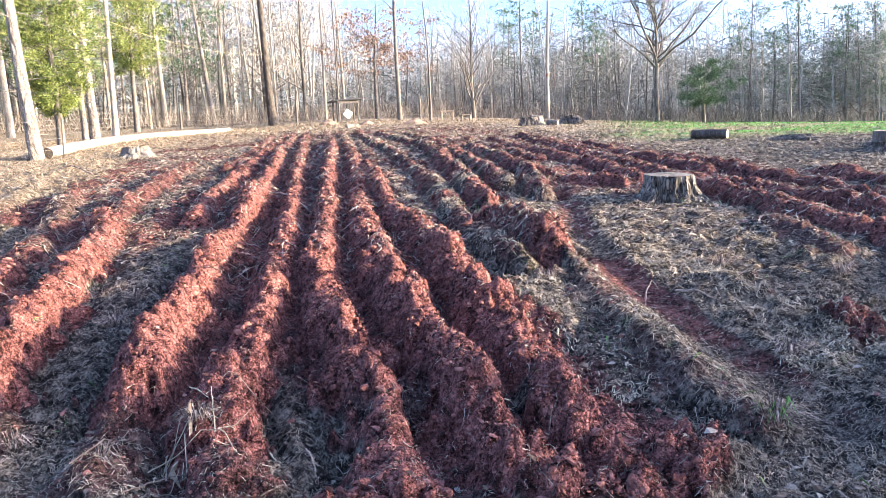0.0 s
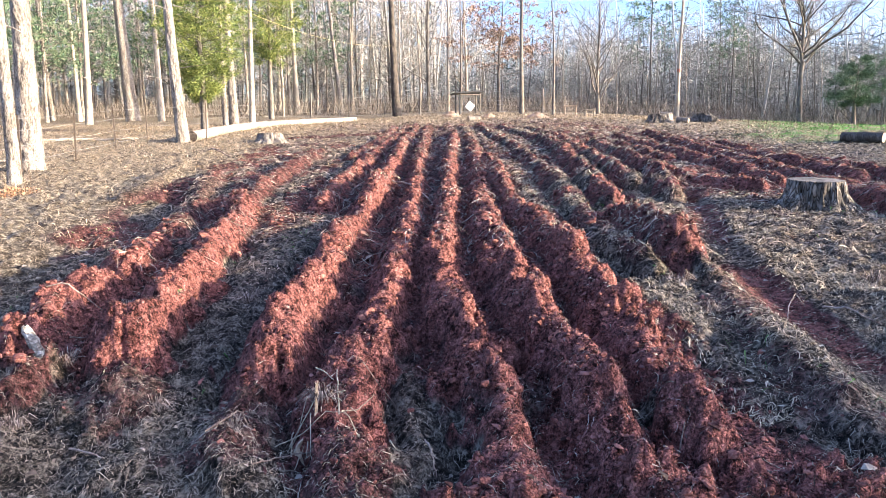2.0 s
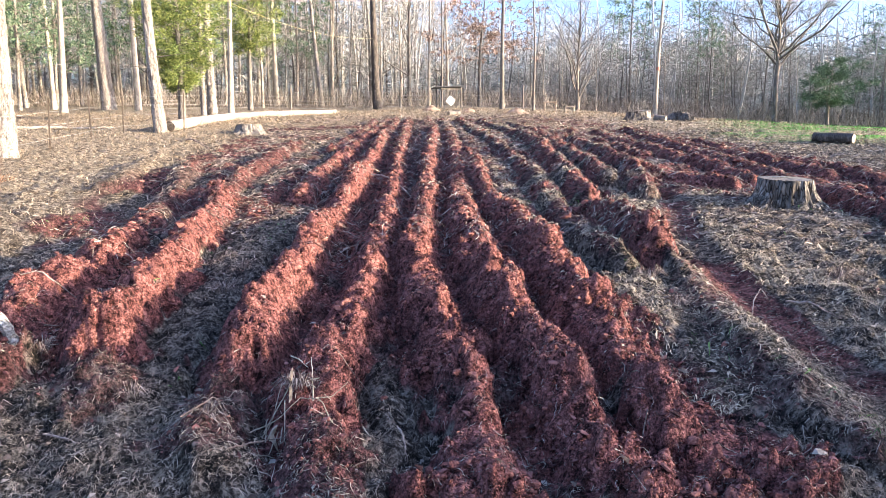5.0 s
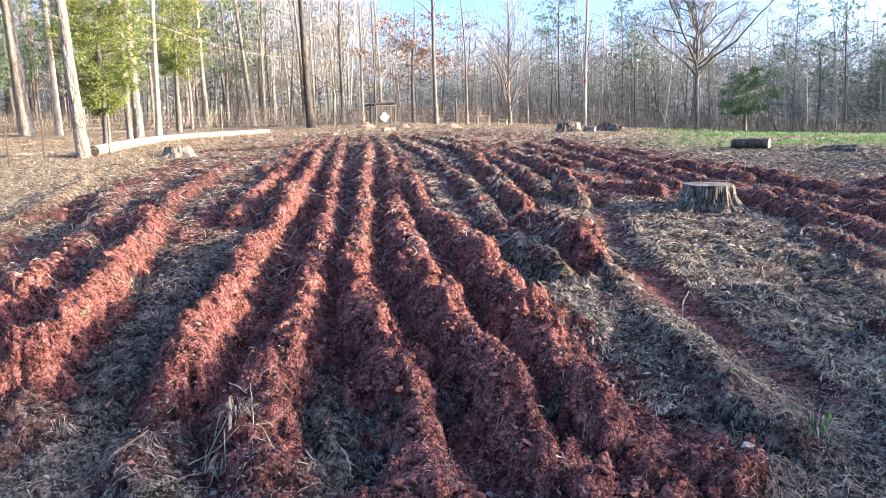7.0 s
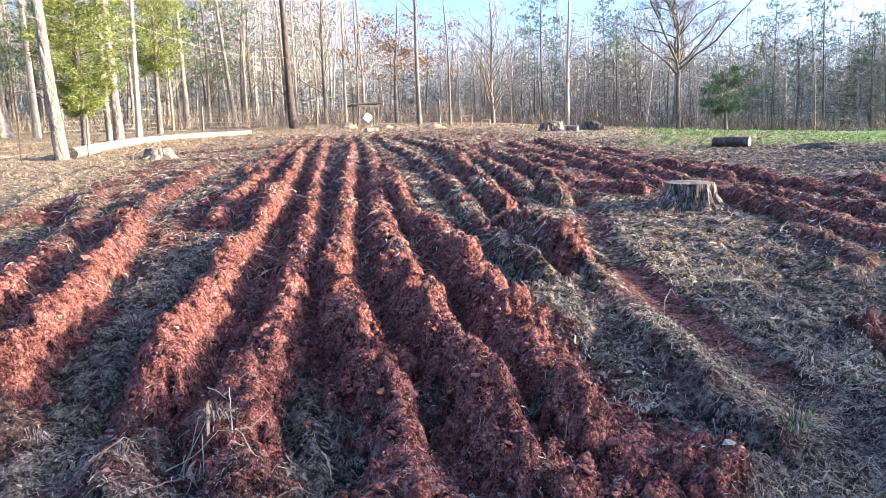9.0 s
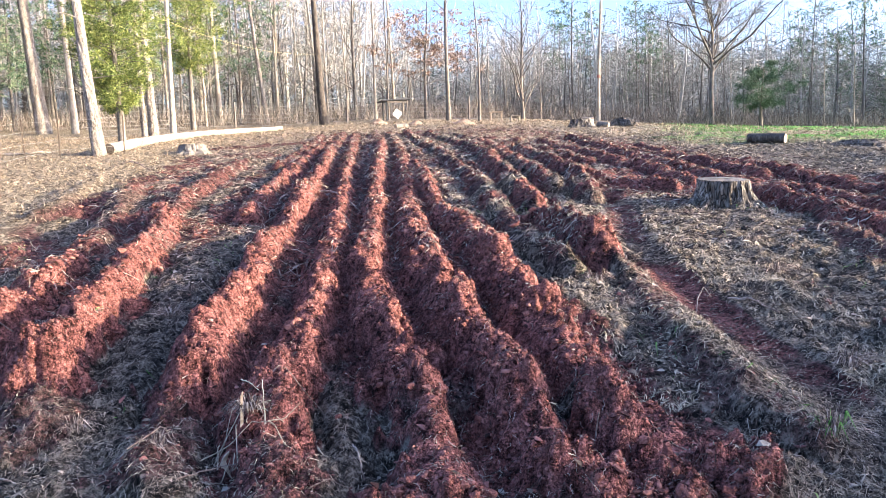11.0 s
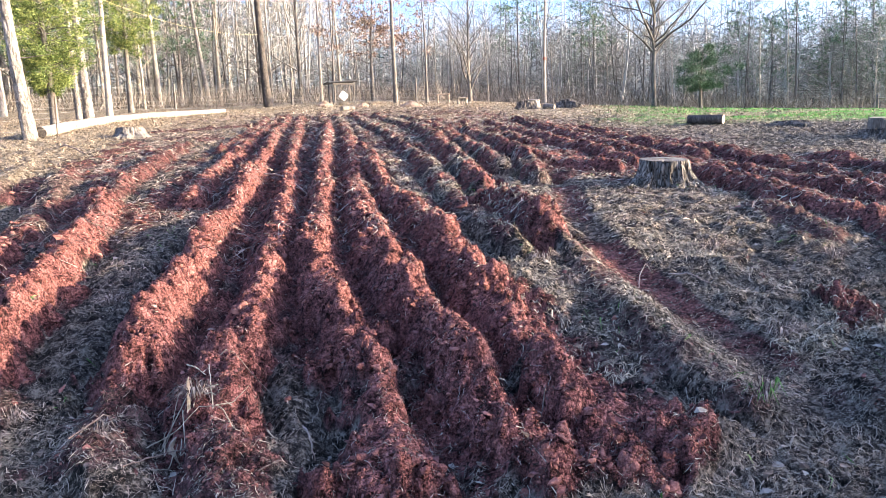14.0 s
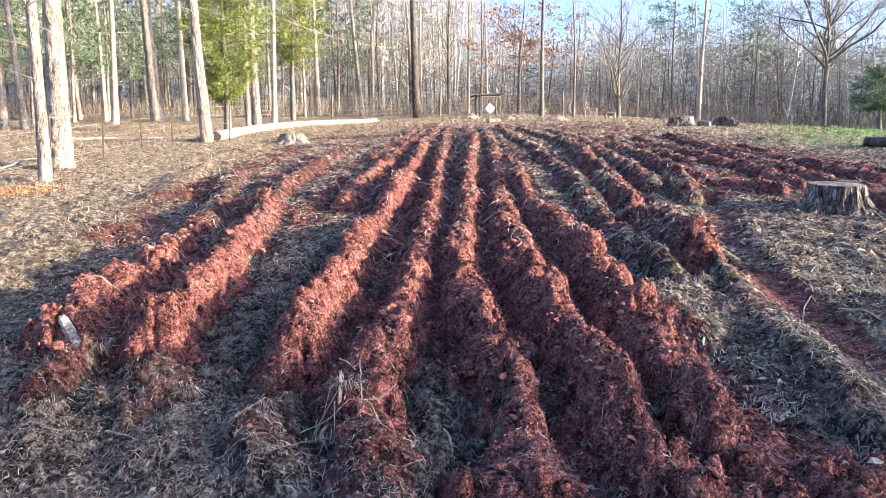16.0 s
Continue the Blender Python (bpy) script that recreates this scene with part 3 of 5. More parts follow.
    field = (1 - smooth_step(26, 40, np.abs(y - 10))) * (1 - smooth_step(14, 22, np.abs(x - 2)))
    up += field * (1 - bare) * (1 - 0.8 * worn) * (0.09 * (fbm(x * 3.2, y * 3.2, 50, 3) - 0.5) + 0.045 * (lumps(x + warp, y - warp, 0.13, 12) - 0.3) + 0.05 * (fbm(x * 11, y * 11, 60, 3, 0.6) - 0.5) + 0.035 * (fbm(x * 35, y * 35, 66, 2) - 0.5))
    up += 0.08 * (fbm(x * 0.6, y * 0.6, 70, 3) - 0.5)
    # the turf is lowered along the outermost row to lengthen that row's shadow
    up -= 0.13 * np.exp(-((x + 3.45) / 0.55) ** 2) * smooth_step(3.0, 4.6, y) * (1 - smooth_step(9.5, 12, y))
    soil = soil * (1 - 0.12 * smooth_step(9, 20, y) * (1 - worn))
    return up.reshape(shape), soil.reshape(shape)


def worn_share(x, y):
    """Where the smooth furrow and the packed track run."""
    x, y = np.asarray(x, float), np.asarray(y, float)
    return np.maximum(1 - smooth_step(0.14, 0.26, line_distance(x, y, FURROW)[0]), 1 - smooth_step(0.03, 0.09, line_distance(x, y, TRACK)[0]))


def height(x, y):
    x, y = np.atleast_1d(np.asarray(x, float)), np.atleast_1d(np.asarray(y, float))
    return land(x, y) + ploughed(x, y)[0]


def spot(x, y, sink=0.0):
    return (x, y, float(height(x, y)[0]) - sink)


def graded(a, b, first, growth, most):
    out, step = [a], first
    while out[-1] < b:
        out.append(out[-1] + step)
        step = min(step * growth, most)
    return out


def build_ground():
    """One sheet, in rows across the field whose columns spread out with the distance."""
    core = list(np.arange(-0.80, 1.30, 0.0033))
    us = np.array([-v for v in graded(0.80, 150.0, 0.005, 1.16, 30)][:0:-1] + core + graded(core[-1] + 0.005, 150.0, 0.005, 1.16, 30))
    ys = np.array([1.5 - v for v in graded(0, 200, 0.03, 1.12, 20)][:0:-1] + graded(1.5, 30.0, 0.0105, 1.0063, 0.14) + graded(30.15, 420.0, 0.16, 1.06, 12))
    reach = np.clip(ys, 1.9, 60.0)
    gx, gy = us[None, :] * reach[:, None], np.repeat(ys[:, None], len(us), 1)
    up, soil = ploughed(gx, gy)
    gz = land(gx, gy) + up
    nx, ny = len(us), len(ys)
    i = (np.arange(ny - 1)[:, None] * nx + np.arange(nx - 1)[None]).ravel()
    me = flat_mesh("ground", np.stack([gx, gy, gz], -1).reshape(-1, 3), np.stack([i, i + 1, i + nx + 1, i + nx], 1), M_GROUND, True)
    straw = (1 - smooth_step(-5.2, -3.2, gx + 0.16 * (gy - 8) * (gy < 8) + 0.5 * (fbm(gx, gy, 80, 2) - 0.5))) * 0.9
    straw = np.maximum(straw, 0.85 * smooth_step(21, 28, gy + 5 * (fbm(gx * 0.4, gy * 0.4, 81, 2) - 0.5) + 1.0 * np.clip(gx - 5, 0, 6)))
    meadow = smooth_step(-1.0, 3.0, gx - 0.5 * gy) * smooth_step(13.8, 15.6, gy + 0.35 * (gx - 12)) * (1 - smooth_step(46, 52, gy))
    rows = 0.42 + 3.0 * (fbm(gx * 0.22, gy * 1.6, 90, 3) - 0.36)
    straw = np.maximum(straw, 0.9 * meadow)
    for name, val in (("soil", soil), ("straw", straw), ("green", np.clip(meadow * rows, 0, 1))):
        me.attributes.new(name, "FLOAT", "POINT").data.foreach_set("value", val.astype(np.float32).ravel())
    return tagged(new("ground", me), "sloping field of ploughed red clay and dead turf", "ground", kind="structure")


ground = build_ground()


# ---- trees ----
def unit(v):
    return v / (np.linalg.norm(v) + 1e-9)


def trunk_line(h, lean, wiggle, rng, n=9, flare=True):
    """A line from a little under the ground to the top, leaning and slightly crooked."""
    s = np.linspace(0, 1, n)
    x = lean[0] * h * s + wiggle * np.sin(s * 5 + rng.random() * 6) * s
    y = lean[1] * h * s + wiggle * np.sin(s * 4 + rng.random() * 6) * s
    return np.stack([x, y, h * s - 0.35 * (1 - s)], 1)


def limb(start, direction, length, rng, n=4, droop=0.0, crook=0.12):
    pts, d = [np.array(start, float)], unit(np.array(direction, float))
    for k in range(n - 1):
        d = unit(d + crook * (rng.random(3) - 0.5) * 2 + np.array([0, 0, -droop]))
        pts.append(pts[-1] + d * length / (n - 1))
    return np.array(pts)


def bark_trunk(pts, radii, sides=40, rings=90, relief=0.16, rng=None, seed=0, plate=0.07):
    """A trunk with plates of bark and cracks between them."""
    s0 = np.linspace(0, 1, len(pts))
    top = pts[-1, 2] - pts[0, 2]
    cut = min(1.0, 6.5 / top)
    s1 = np.linspace(0, 1, rings) if cut == 1 else np.concatenate([np.linspace(0, cut, rings - 12), np.linspace(cut, 1, 13)[1:]])
    p = np.stack([np.interp(s1, s0, pts[:, k]) for k in range(3)], 1)
    r = np.interp(s1, s0, radii)
    a = np.arange(sides) * 2 * math.pi / sides
    circ = 2 * math.pi * r.mean()
    cells = max(6, round(circ / plate))
    u = np.tile(a / (2 * math.pi) * cells, (rings, 1))
    v = np.tile(p[:, 2:3] / (plate * 2.6), (1, sides))
    low = lumps(u, v, 1.0, seed)
    wrap = 0.5 - 0.5 * np.cos(np.clip(u / cells, 0, 1) * 2 * math.pi)
    rr = r[:, None] * (1 + relief * (low - 0.5) * (0.5 + 0.5 * np.minimum(1, wrap * 8)))
    ring = np.stack([p[:, 0:1] + rr * np.cos(a), p[:, 1:2] + rr * np.sin(a), np.tile(p[:, 2:3], (1, sides))], -1).reshape(-1, 3)
    i = np.arange(rings - 1)[:, None] * sides
    j, k = np.arange(sides)[None], (np.arange(sides)[None] + 1) % sides
    return ring, np.stack([i + j, i + k, i + sides + k, i + sides + j], -1).reshape(-1, 4)


def tufts(b, at, dirs, length, count, width, rng, spread=0.9):
    """Bundles of needles round the given directions."""
    at, dirs = np.repeat(at, count, 0), np.repeat(dirs, count, 0)
    d = dirs + spread * rng.normal(size=dirs.shape)
    d /= np.linalg.norm(d, axis=1)[:, None]
    ln = length * (0.6 + 0.6 * rng.random(len(d)))[:, None]
    tip = at + d * ln
    b.blades(at, at + d * ln * 0.55 + np.array([0, 0, 0.04]) * ln, tip, np.full(len(d), width), rng.normal(size=d.shape))


def taper(r, top, n, flare=1.35):
    s = np.linspace(0, 1, n)
    return r * (1 - (1 - top) * s) * (1 + (flare - 1) * np.exp(-s * n * 1.1))


def pine_parts(h, r, seed, lean=(0, 0), crown_from=0.55, bark=False, limbs=26, tuft=7, spread=1.0, wiggle=0.12, dead=10, green=True):
    rng = np.random.default_rng(seed)
    line = trunk_line(h, lean, wiggle, rng, 11)
    rad = taper(r, 0.35, 11)
    t = Builder()
    if bark:
        t.add(*bark_trunk(line, rad, 44, 190, 0.22, rng, seed))
    else:
        t.tube(line, rad, 10, False, 0.10, rng)
    s0 = np.linspace(0, 1, 11)

    def on(s):
        return np.array([np.interp(s, s0, line[:, k]) for k in range(3)])

    for k in range(dead):
        s = 0.12 + 0.5 * rng.random()
        a = rng.random() * 6.283
        t.tube(limb(on(s), (math.cos(a), math.sin(a), 0.15), 0.4 + 1.1 * rng.random(), rng, 4, 0.08, 0.2), np.array([0.018, 0.013, 0.009, 0.004]) * (0.6 + r * 2), 4, False)
    c = Builder()
    ends, dirs = [], []
    for k in range(limbs):
        s = crown_from + (0.98 - crown_from) * (k + rng.random()) / limbs
        a = rng.random() * 6.283
        ln = spread * (0.5 + 2.2 * (1 - s) + 0.9 * rng.random())
        p = limb(on(s), (math.cos(a), math.sin(a), 0.25), ln, rng, 5, -0.04, 0.18)
        t.tube(p, np.linspace(0.03, 0.006, 5) * (0.5 + r * 3), 4, False)
        for q in range(tuft):
            f = 0.35 + 0.65 * rng.random()
            e = np.array([np.interp(f, np.linspace(0, 1, 5), p[:, m]) for m in range(3)])
            off = rng.normal(size=3) * np.array([0.22, 0.22, 0.14]) * spread
            ends.append(e + off)
            dirs.append(unit(off + np.array([0, 0, 0.15])))
    if green:
        tufts(c, np.array(ends), np.array(dirs), 0.30, 12, 0.022, rng)
    return t, c if green else None


def bare_parts(h, r, seed, lean=(0, 0), limbs=26, limb_from=0.25, reach=2.4, twigs=9, wiggle=0.25, tip=0.3, bark=False, rise=0.7, stout=1.0):
    """A leafless tree: trunk and limbs, and a crown of fine twigs."""
    rng = np.random.default_rng(seed)
    line = trunk_line(h, lean, wiggle, rng, 11)
    rad = taper(r, tip * 0.5, 11)
    t, c = Builder(), Builder()
    if bark:
        t.add(*bark_trunk(line, rad, 30, 110, 0.14, rng, seed))
    else:
        t.tube(line, rad, 7, False, 0.08, rng)
    s0 = np.linspace(0, 1, 11)
    starts, mids, ends, widths = [], [], [], []
    for k in range(limbs):
        s = limb_from + (0.97 - limb_from) * ((k + rng.random()) / limbs)
        st = np.array([np.interp(s, s0, line[:, m]) for m in range(3)])
        a = k * 2.4 + rng.random()
        ln = reach * (0.35 + 0.9 * rng.random()) * (1.15 - 0.75 * s)
        p = limb(st, (math.cos(a), math.sin(a), rise * (0.5 + rng.random())), ln, rng, 6, -0.05, 0.22)
        rr = min(0.06, np.interp(s, s0, rad) * 0.4) * stout
        t.tube(p, np.linspace(rr, rr * 0.22, 6), 4, False)
        for q in range(twigs):
            f = 0.25 + 0.75 * rng.random()
            e = np.array([np.interp(f, np.linspace(0, 1, 6), p[:, m]) for m in range(3)])
            d = unit(p[-1] - p[0]) + rng.normal(size=3) * 0.7
            tw = limb(e, d, ln * (0.25 + 0.35 * rng.random()), rng, 4, -0.04, 0.35)
            wide = max(0.008, rr * 0.2)
            starts += [tw[0], tw[1], tw[2], tw[2]]
            for z, (g, w) in enumerate(((0, 1.0), (1, 0.7), (2, 0.6), (2, 0.6))):
                end = tw[3] if z == 0 else tw[g] + (unit(tw[3] - tw[0]) + rng.normal(size=3) * 0.7) * ln * 0.17
                ends.append(end)
                mids.append((tw[g] + end) / 2 + rng.normal(size=3) * 0.04 * ln * 0.3)
                widths.append(wide * w)
    starts, mids, ends = np.array(starts), np.array(mids), np.array(ends)
    c.blades(starts, mids, ends, np.array(widths), rng.normal(size=starts.shape))
    return t, c


def plant_tree(name, parts, at, label, category="tree", group="", bark=None, crown_mat=None, turn=0.0, crown_label=""):
    ob = empty(name, pose(*spot(*at), 0, 0, turn), label, category, group)
    part("trunk", parts[0].mesh("trunk", bark or M_GREY_BARK, True), ob)
    if parts[1] is not None and parts[1].n:
        part("crown", parts[1].mesh("crown", crown_mat or M_TWIG), ob, crown_label)
    return ob


def spray_crown(b, centre, size, clumps, per, rng, length=0.16, width=0.035, lean=0.35):
    """A dense evergreen crown of many small sprays gathered in uneven clumps."""
    u = rng.normal(size=(clumps, 3))
    u /= np.linalg.norm(u, axis=1)[:, None]
    rr = rng.random(clumps)[:, None] ** 0.45
    at = np.array(centre) + u * rr * np.array(size) * (0.75 + 0.4 * rng.random((clumps, 1)))
    p = np.repeat(at, per, 0) + rng.normal(size=(clumps * per, 3)) * np.array(size) * 0.10
    d = np.repeat(u, per, 0) + rng.normal(size=(clumps * per, 3)) * 0.8 + np.array([0, 0, lean])
    d /= np.linalg.norm(d, axis=1)[:, None]
    ln = length * (0.5 + rng.random(len(d)))[:, None]
    b.blades(p, p + d * ln * 0.5, p + d * ln, width * (0.5 + rng.random(len(d))), rng.normal(size=d.shape))


# the pines at the edge of the wood, left of the field
plant_tree("pine_tree", pine_parts(17, 0.19, 11, (-0.004, 0.0), 0.6, True), (-7.67, 14.65), "thick pine with plated pale bark by a fence", group="pines by the fence", bark=M_PINE_BARK, crown_mat=M_NEEDLE)
plant_tree("pine_tree", pine_parts(14, 0.092, 12, (-0.022, 0.0), 0.6, True), (-6.81, 12.41), "slim pine close in front of a thicker one", group="pines by the fence", bark=M_PINE_BARK, crown_mat=M_NEEDLE)
plant_tree("pine_tree", pine_parts(16, 0.155, 13, (-0.07, 0.0), 0.6, True, wiggle=0.2), (-6.69, 21.57), "leaning pine with grey flaking bark", group="pines by the fence", bark=M_PINE_BARK, crown_mat=M_NEEDLE)
plant_tree("pine_tree", pine_parts(16, 0.17, 14, (-0.03, 0.0), 0.6, True), (-7.53, 31.72), "pine with a ragged trunk beside a cedar", group="pines by the fence", bark=M_PINE_BARK, crown_mat=M_NEEDLE)
plant_tree("pine_tree", pine_parts(15, 0.10, 15, (-0.01, 0.0), 0.6), (-7.77, 31.11), "slim pine beside a cedar", group="pines by the fence", bark=M_PINE_BARK, crown_mat=M_NEEDLE)
plant_tree("pine_tree", pine_parts(16, 0.125, 16, (0.02, 0.0), 0.6, wiggle=0.04, dead=4), (-7.46, 35.10), "straight pale pine at the end of a log", group="pines by the fence", bark=M_PALE_BARK, crown_mat=M_NEEDLE)
WOOD_PINES = [
    (-14.89, 33.84, 0.22, 0.02), (-14.13, 37.39, 0.45, -0.085), (-12.52, 36.90, 0.22, -0.03),
    (-16.89, 28.32, 0.22, -0.05), (-18.46, 29.71, 0.2, -0.06), (-16.28, 28.67, 0.2, -0.08),
    (-16.87, 37.33, 0.16, -0.04), (-19.31, 39.50, 0.18, -0.06), (-7.31, 49.42, 0.24, -0.02),
    (-4.18, 49.78, 0.24, -0.09), (-3.84, 54.82, 0.24, 0.02), (-16.13, 25.27, 0.16, -0.05), (-9.34, 54.16, 0.2, 0.0)]
for k, (x, y, r, lean) in enumerate(WOOD_PINES):
    plant_tree("pine_tree", pine_parts(15 + k % 3, r * 0.68, 30 + k, (lean, 0.01), 0.42 + 0.03 * (k % 4), limbs=22, tuft=6), (x, y), "tall pine with a sunlit bare trunk", group="pines of the wood", bark=(M_PALE_BARK, M_PINE_BARK)[k % 2], crown_mat=M_NEEDLE)

# the tall bare trees behind the crest
plant_tree("bare_tree", bare_parts(17, 0.22, 51, (-0.06, 0.0), 16, 0.45, 3.0, 8, 0.35, bark=True), (-0.19, 40.95), "tall dark crooked tree with a bare trunk", group="trees on the crest", bark=M_DARK_BARK)
plant_tree("bare_tree", bare_parts(15, 0.13, 52, (0.0, 0.0), 22, 0.4, 2.6, 8, 0.12), (7.13, 40.32), "straight grey tree beside a woven wire fence", group="trees on the crest")
plant_tree("bare_tree", bare_parts(9, 0.08, 53, (-0.01, 0.0), 18, 0.35, 1.8, 7, 0.15), (8.72, 38.99), "slender leafless tree beside a fence", group="trees on the crest")
plant_tree("bare_tree", bare_parts(12, 0.06, 54, (0.0, 0.0), 6, 0.6, 1.2, 4, 0.05), (3.86, 43.78), "thin straight leafless tree behind a small shelter", group="trees on the crest")
plant_tree("bare_tree", bare_parts(14, 0.10, 55, (0.0, 0.0), 20, 0.3, 2.2, 7, 0.12), (3.25, 46.84), "pale straight leafless tree behind a fence", group="trees on the crest", bark=M_PALE_BARK)
multi = bare_parts(8.0, 0.13, 56, (-0.02, 0.0), 34, 0.10, 4.2, 13, 0.2, rise=1.5, stout=1.2)
plant_tree("bare_tree", multi, (12.56, 43.16), "low spreading leafless tree with many stems", group="trees on the crest")
pine18 = plant_tree("pine_tree", pine_parts(13.5, 0.115, 57, (0.02, 0.0), 0.62, limbs=16, tuft=6, dead=14), (17.81, 43.44), "tall thin pine with faded red tape round its trunk", group="trees on the crest", bark=M_PALE_BARK, crown_mat=M_NEEDLE)


def oak_parts(fork, r, reach, limbs, seed):
    """An old spreading oak: a short trunk that parts into leaders and long arching limbs, each with branches and twigs."""
    rng = np.random.default_rng(seed)
    t, c = Builder(), Builder()
    line = trunk_line(fork, (0, 0), 0.06, rng, 7)
    t.tube(line, taper(r, 0.85, 7), 12, False, 0.12, rng)
    starts, mids, ends, widths = [], [], [], []
    top = limb(line[-1], (0.08, 0, 1), reach * 0.95, rng, 9, 0.0, 0.16)
    t.tube(top, r * 0.80 * np.linspace(1, 0.05, 9), 8, False, 0.1, rng)
    for k in range(limbs):
        a = k * 2.4 + 0.6 * rng.random()
        g = (k / limbs) ** 1.2
        steep = k % 4 == 1
        up = 1.6 + rng.random() if steep else 0.30 + 0.75 * rng.random() + 0.3 * g
        ln = reach * (0.95 + 0.45 * rng.random()) * (1 - 0.62 * g)
        st = np.array([np.interp(g * 0.85, np.linspace(0, 1, 9), top[:, m]) for m in range(3)]) - np.array([0, 0, 0.25 * fork * rng.random() ** 2 * (g < 0.3)])
        p = limb(st, (math.cos(a), math.sin(a), up), ln, rng, 11, -0.025, 0.30)
        rr = r * (0.34 + 0.16 * rng.random()) * (1 - 0.55 * g)
        t.tube(p, rr * np.linspace(1, 0.0, 11) ** 0.8 + 0.012, 6, False)
        s0 = np.linspace(0, 1, 11)
        for q in range(10):
            f = 0.15 + 0.82 * rng.random()
            e = np.array([np.interp(f, s0, p[:, m]) for m in range(3)])
            d = unit(p[-1] - p[0]) + rng.normal(size=3) * np.array([0.8, 0.8, 0.5]) + np.array([0, 0, 0.15])
            bl = ln * (0.18 + 0.28 * rng.random()) * (1.25 - 0.6 * f)
            br = limb(e, d, bl, rng, 6, -0.03, 0.38)
            t.tube(br, np.linspace(rr * (0.42 - 0.22 * f), 0.010, 6), 4, False)
            for g in range(26):
                st = br[rng.integers(1, 6)]
                w = unit(unit(d) + rng.normal(size=3) * 0.75) * (0.25 + 0.6 * rng.random())
                starts.append(st)
                mids.append(st + w * 0.5 + rng.normal(size=3) * 0.06)
                ends.append(st + w)
                widths.append(0.013)
    c.blades(np.array(starts), np.array(mids), np.array(ends), np.array(widths), rng.normal(size=(len(starts), 3)))
    return t, c


oak = oak_parts(3.9, 0.165, 6.2, 26, 58)
plant_tree("oak_tree", oak, (26.62, 44.50), "leafless spreading oak at the edge of a green meadow", group="trees on the crest")

# an oak that has kept its brown leaves
held = bare_parts(8.0, 0.13, 59, (0.02, 0.0), 26, 0.3, 3.0, 8, 0.2, rise=0.35)
rng = np.random.default_rng(60)
leaves = Builder()
for k in range(64):
    a, f = k * 2.4, 0.15 + 0.85 * rng.random()
    spray_crown(leaves, (0.2 + 3.9 * f * math.cos(a), 2.6 * f * math.sin(a), 3.0 + 3.4 * rng.random() + 0.8 * (1 - f)), (0.62, 0.6, 0.26), 15, 8, rng, 0.12, 0.036, -0.2)
brown = plant_tree("oak_tree", held, (6.51, 45.49), "young oak that still holds its brown leaves")
part("foliage", leaves.mesh("foliage", M_BROWNLEAF), brown, "dry orange-brown leaves")


def cedar(at, h, width, seed, label, mat, low=1.2, boughs=120, tufts_on=12, per=14, length=0.17, spray=0.028, head=0.5, droop=0.05):
    """An evergreen of many boughs, each with sprays towards its end, and gaps between them. head: how high its widest part is."""
    rng = np.random.default_rng(seed)
    t, c = Builder(), Builder()
    line = trunk_line(h * 0.95, (0, 0), 0.1, rng, 8)
    t.tube(line, taper(0.13, 0.2, 8), 8, False, 0.1, rng)
    at_, dir_ = [], []
    for k in range(boughs):
        s = (k + rng.random()) / boughs
        z = low + (h - low) * s
        w = width * (math.sin(math.pi * min(1.0, (s / head) * 0.5 if s < head else 0.5 + 0.5 * (s - head) / (1 - head) * 0.93)) * 0.75 + 0.25) * (0.42 + 0.85 * rng.random())
        a = k * 2.4 + rng.random() * 0.8
        p = limb((np.interp(z, line[:, 2], line[:, 0]), np.interp(z, line[:, 2], line[:, 1]), z - 0.25 * w), (math.cos(a), math.sin(a), 0.35), w, rng, 5, droop, 0.22)
        t.tube(p, np.array([0.022, 0.017, 0.012, 0.008, 0.004]) * (0.6 + 0.25 * w), 4, False)
        f = 0.25 + 0.78 * rng.random(tufts_on) ** 0.8
        e = np.stack([np.interp(f, np.linspace(0, 1, 5), p[:, m]) for m in range(3)], 1) + rng.normal(size=(tufts_on, 3)) * np.array([0.13, 0.13, 0.06]) * w
        at_.append(np.repeat(e, per, 0) + rng.normal(size=(tufts_on * per, 3)) * length * 0.5)
        dir_.append(unit(p[-1] - p[1]) * 0.9 + rng.normal(size=(tufts_on * per, 3)) * 0.6)
    p, d = np.concatenate(at_), np.concatenate(dir_)
    d /= np.linalg.norm(d, axis=1)[:, None]
    ln = length * (0.5 + rng.random(len(d)))[:, None]
    c.blades(p, p + d * ln * 0.5, p + d * ln, spray * (0.5 + rng.random(len(d))), rng.normal(size=d.shape))
    return plant_tree("cedar_tree", (t, c), at, label, bark=M_GREY_BARK, crown_mat=mat)


cedar((-7.28, 25.96), 7.8, 1.8, 71, "bright green bushy cedar behind a fallen log", M_CEDAR, 1.3, 150, 12, 34, 0.13, 0.0098, 0.35)
cedar((-7.27, 39.29), 10.5, 2.3, 72, "yellow-green cedar at the edge of a wood", M_CEDAR, 3.2, 120, 11, 24, 0.17, 0.013, 0.4)
cedar((28.15, 41.16), 4.1, 2.05, 73, "dark green round-headed cedar at the edge of a meadow", M_DARKCEDAR, 1.35, 30, 13, 44, 0.19, 0.011, 0.40, 0.06)

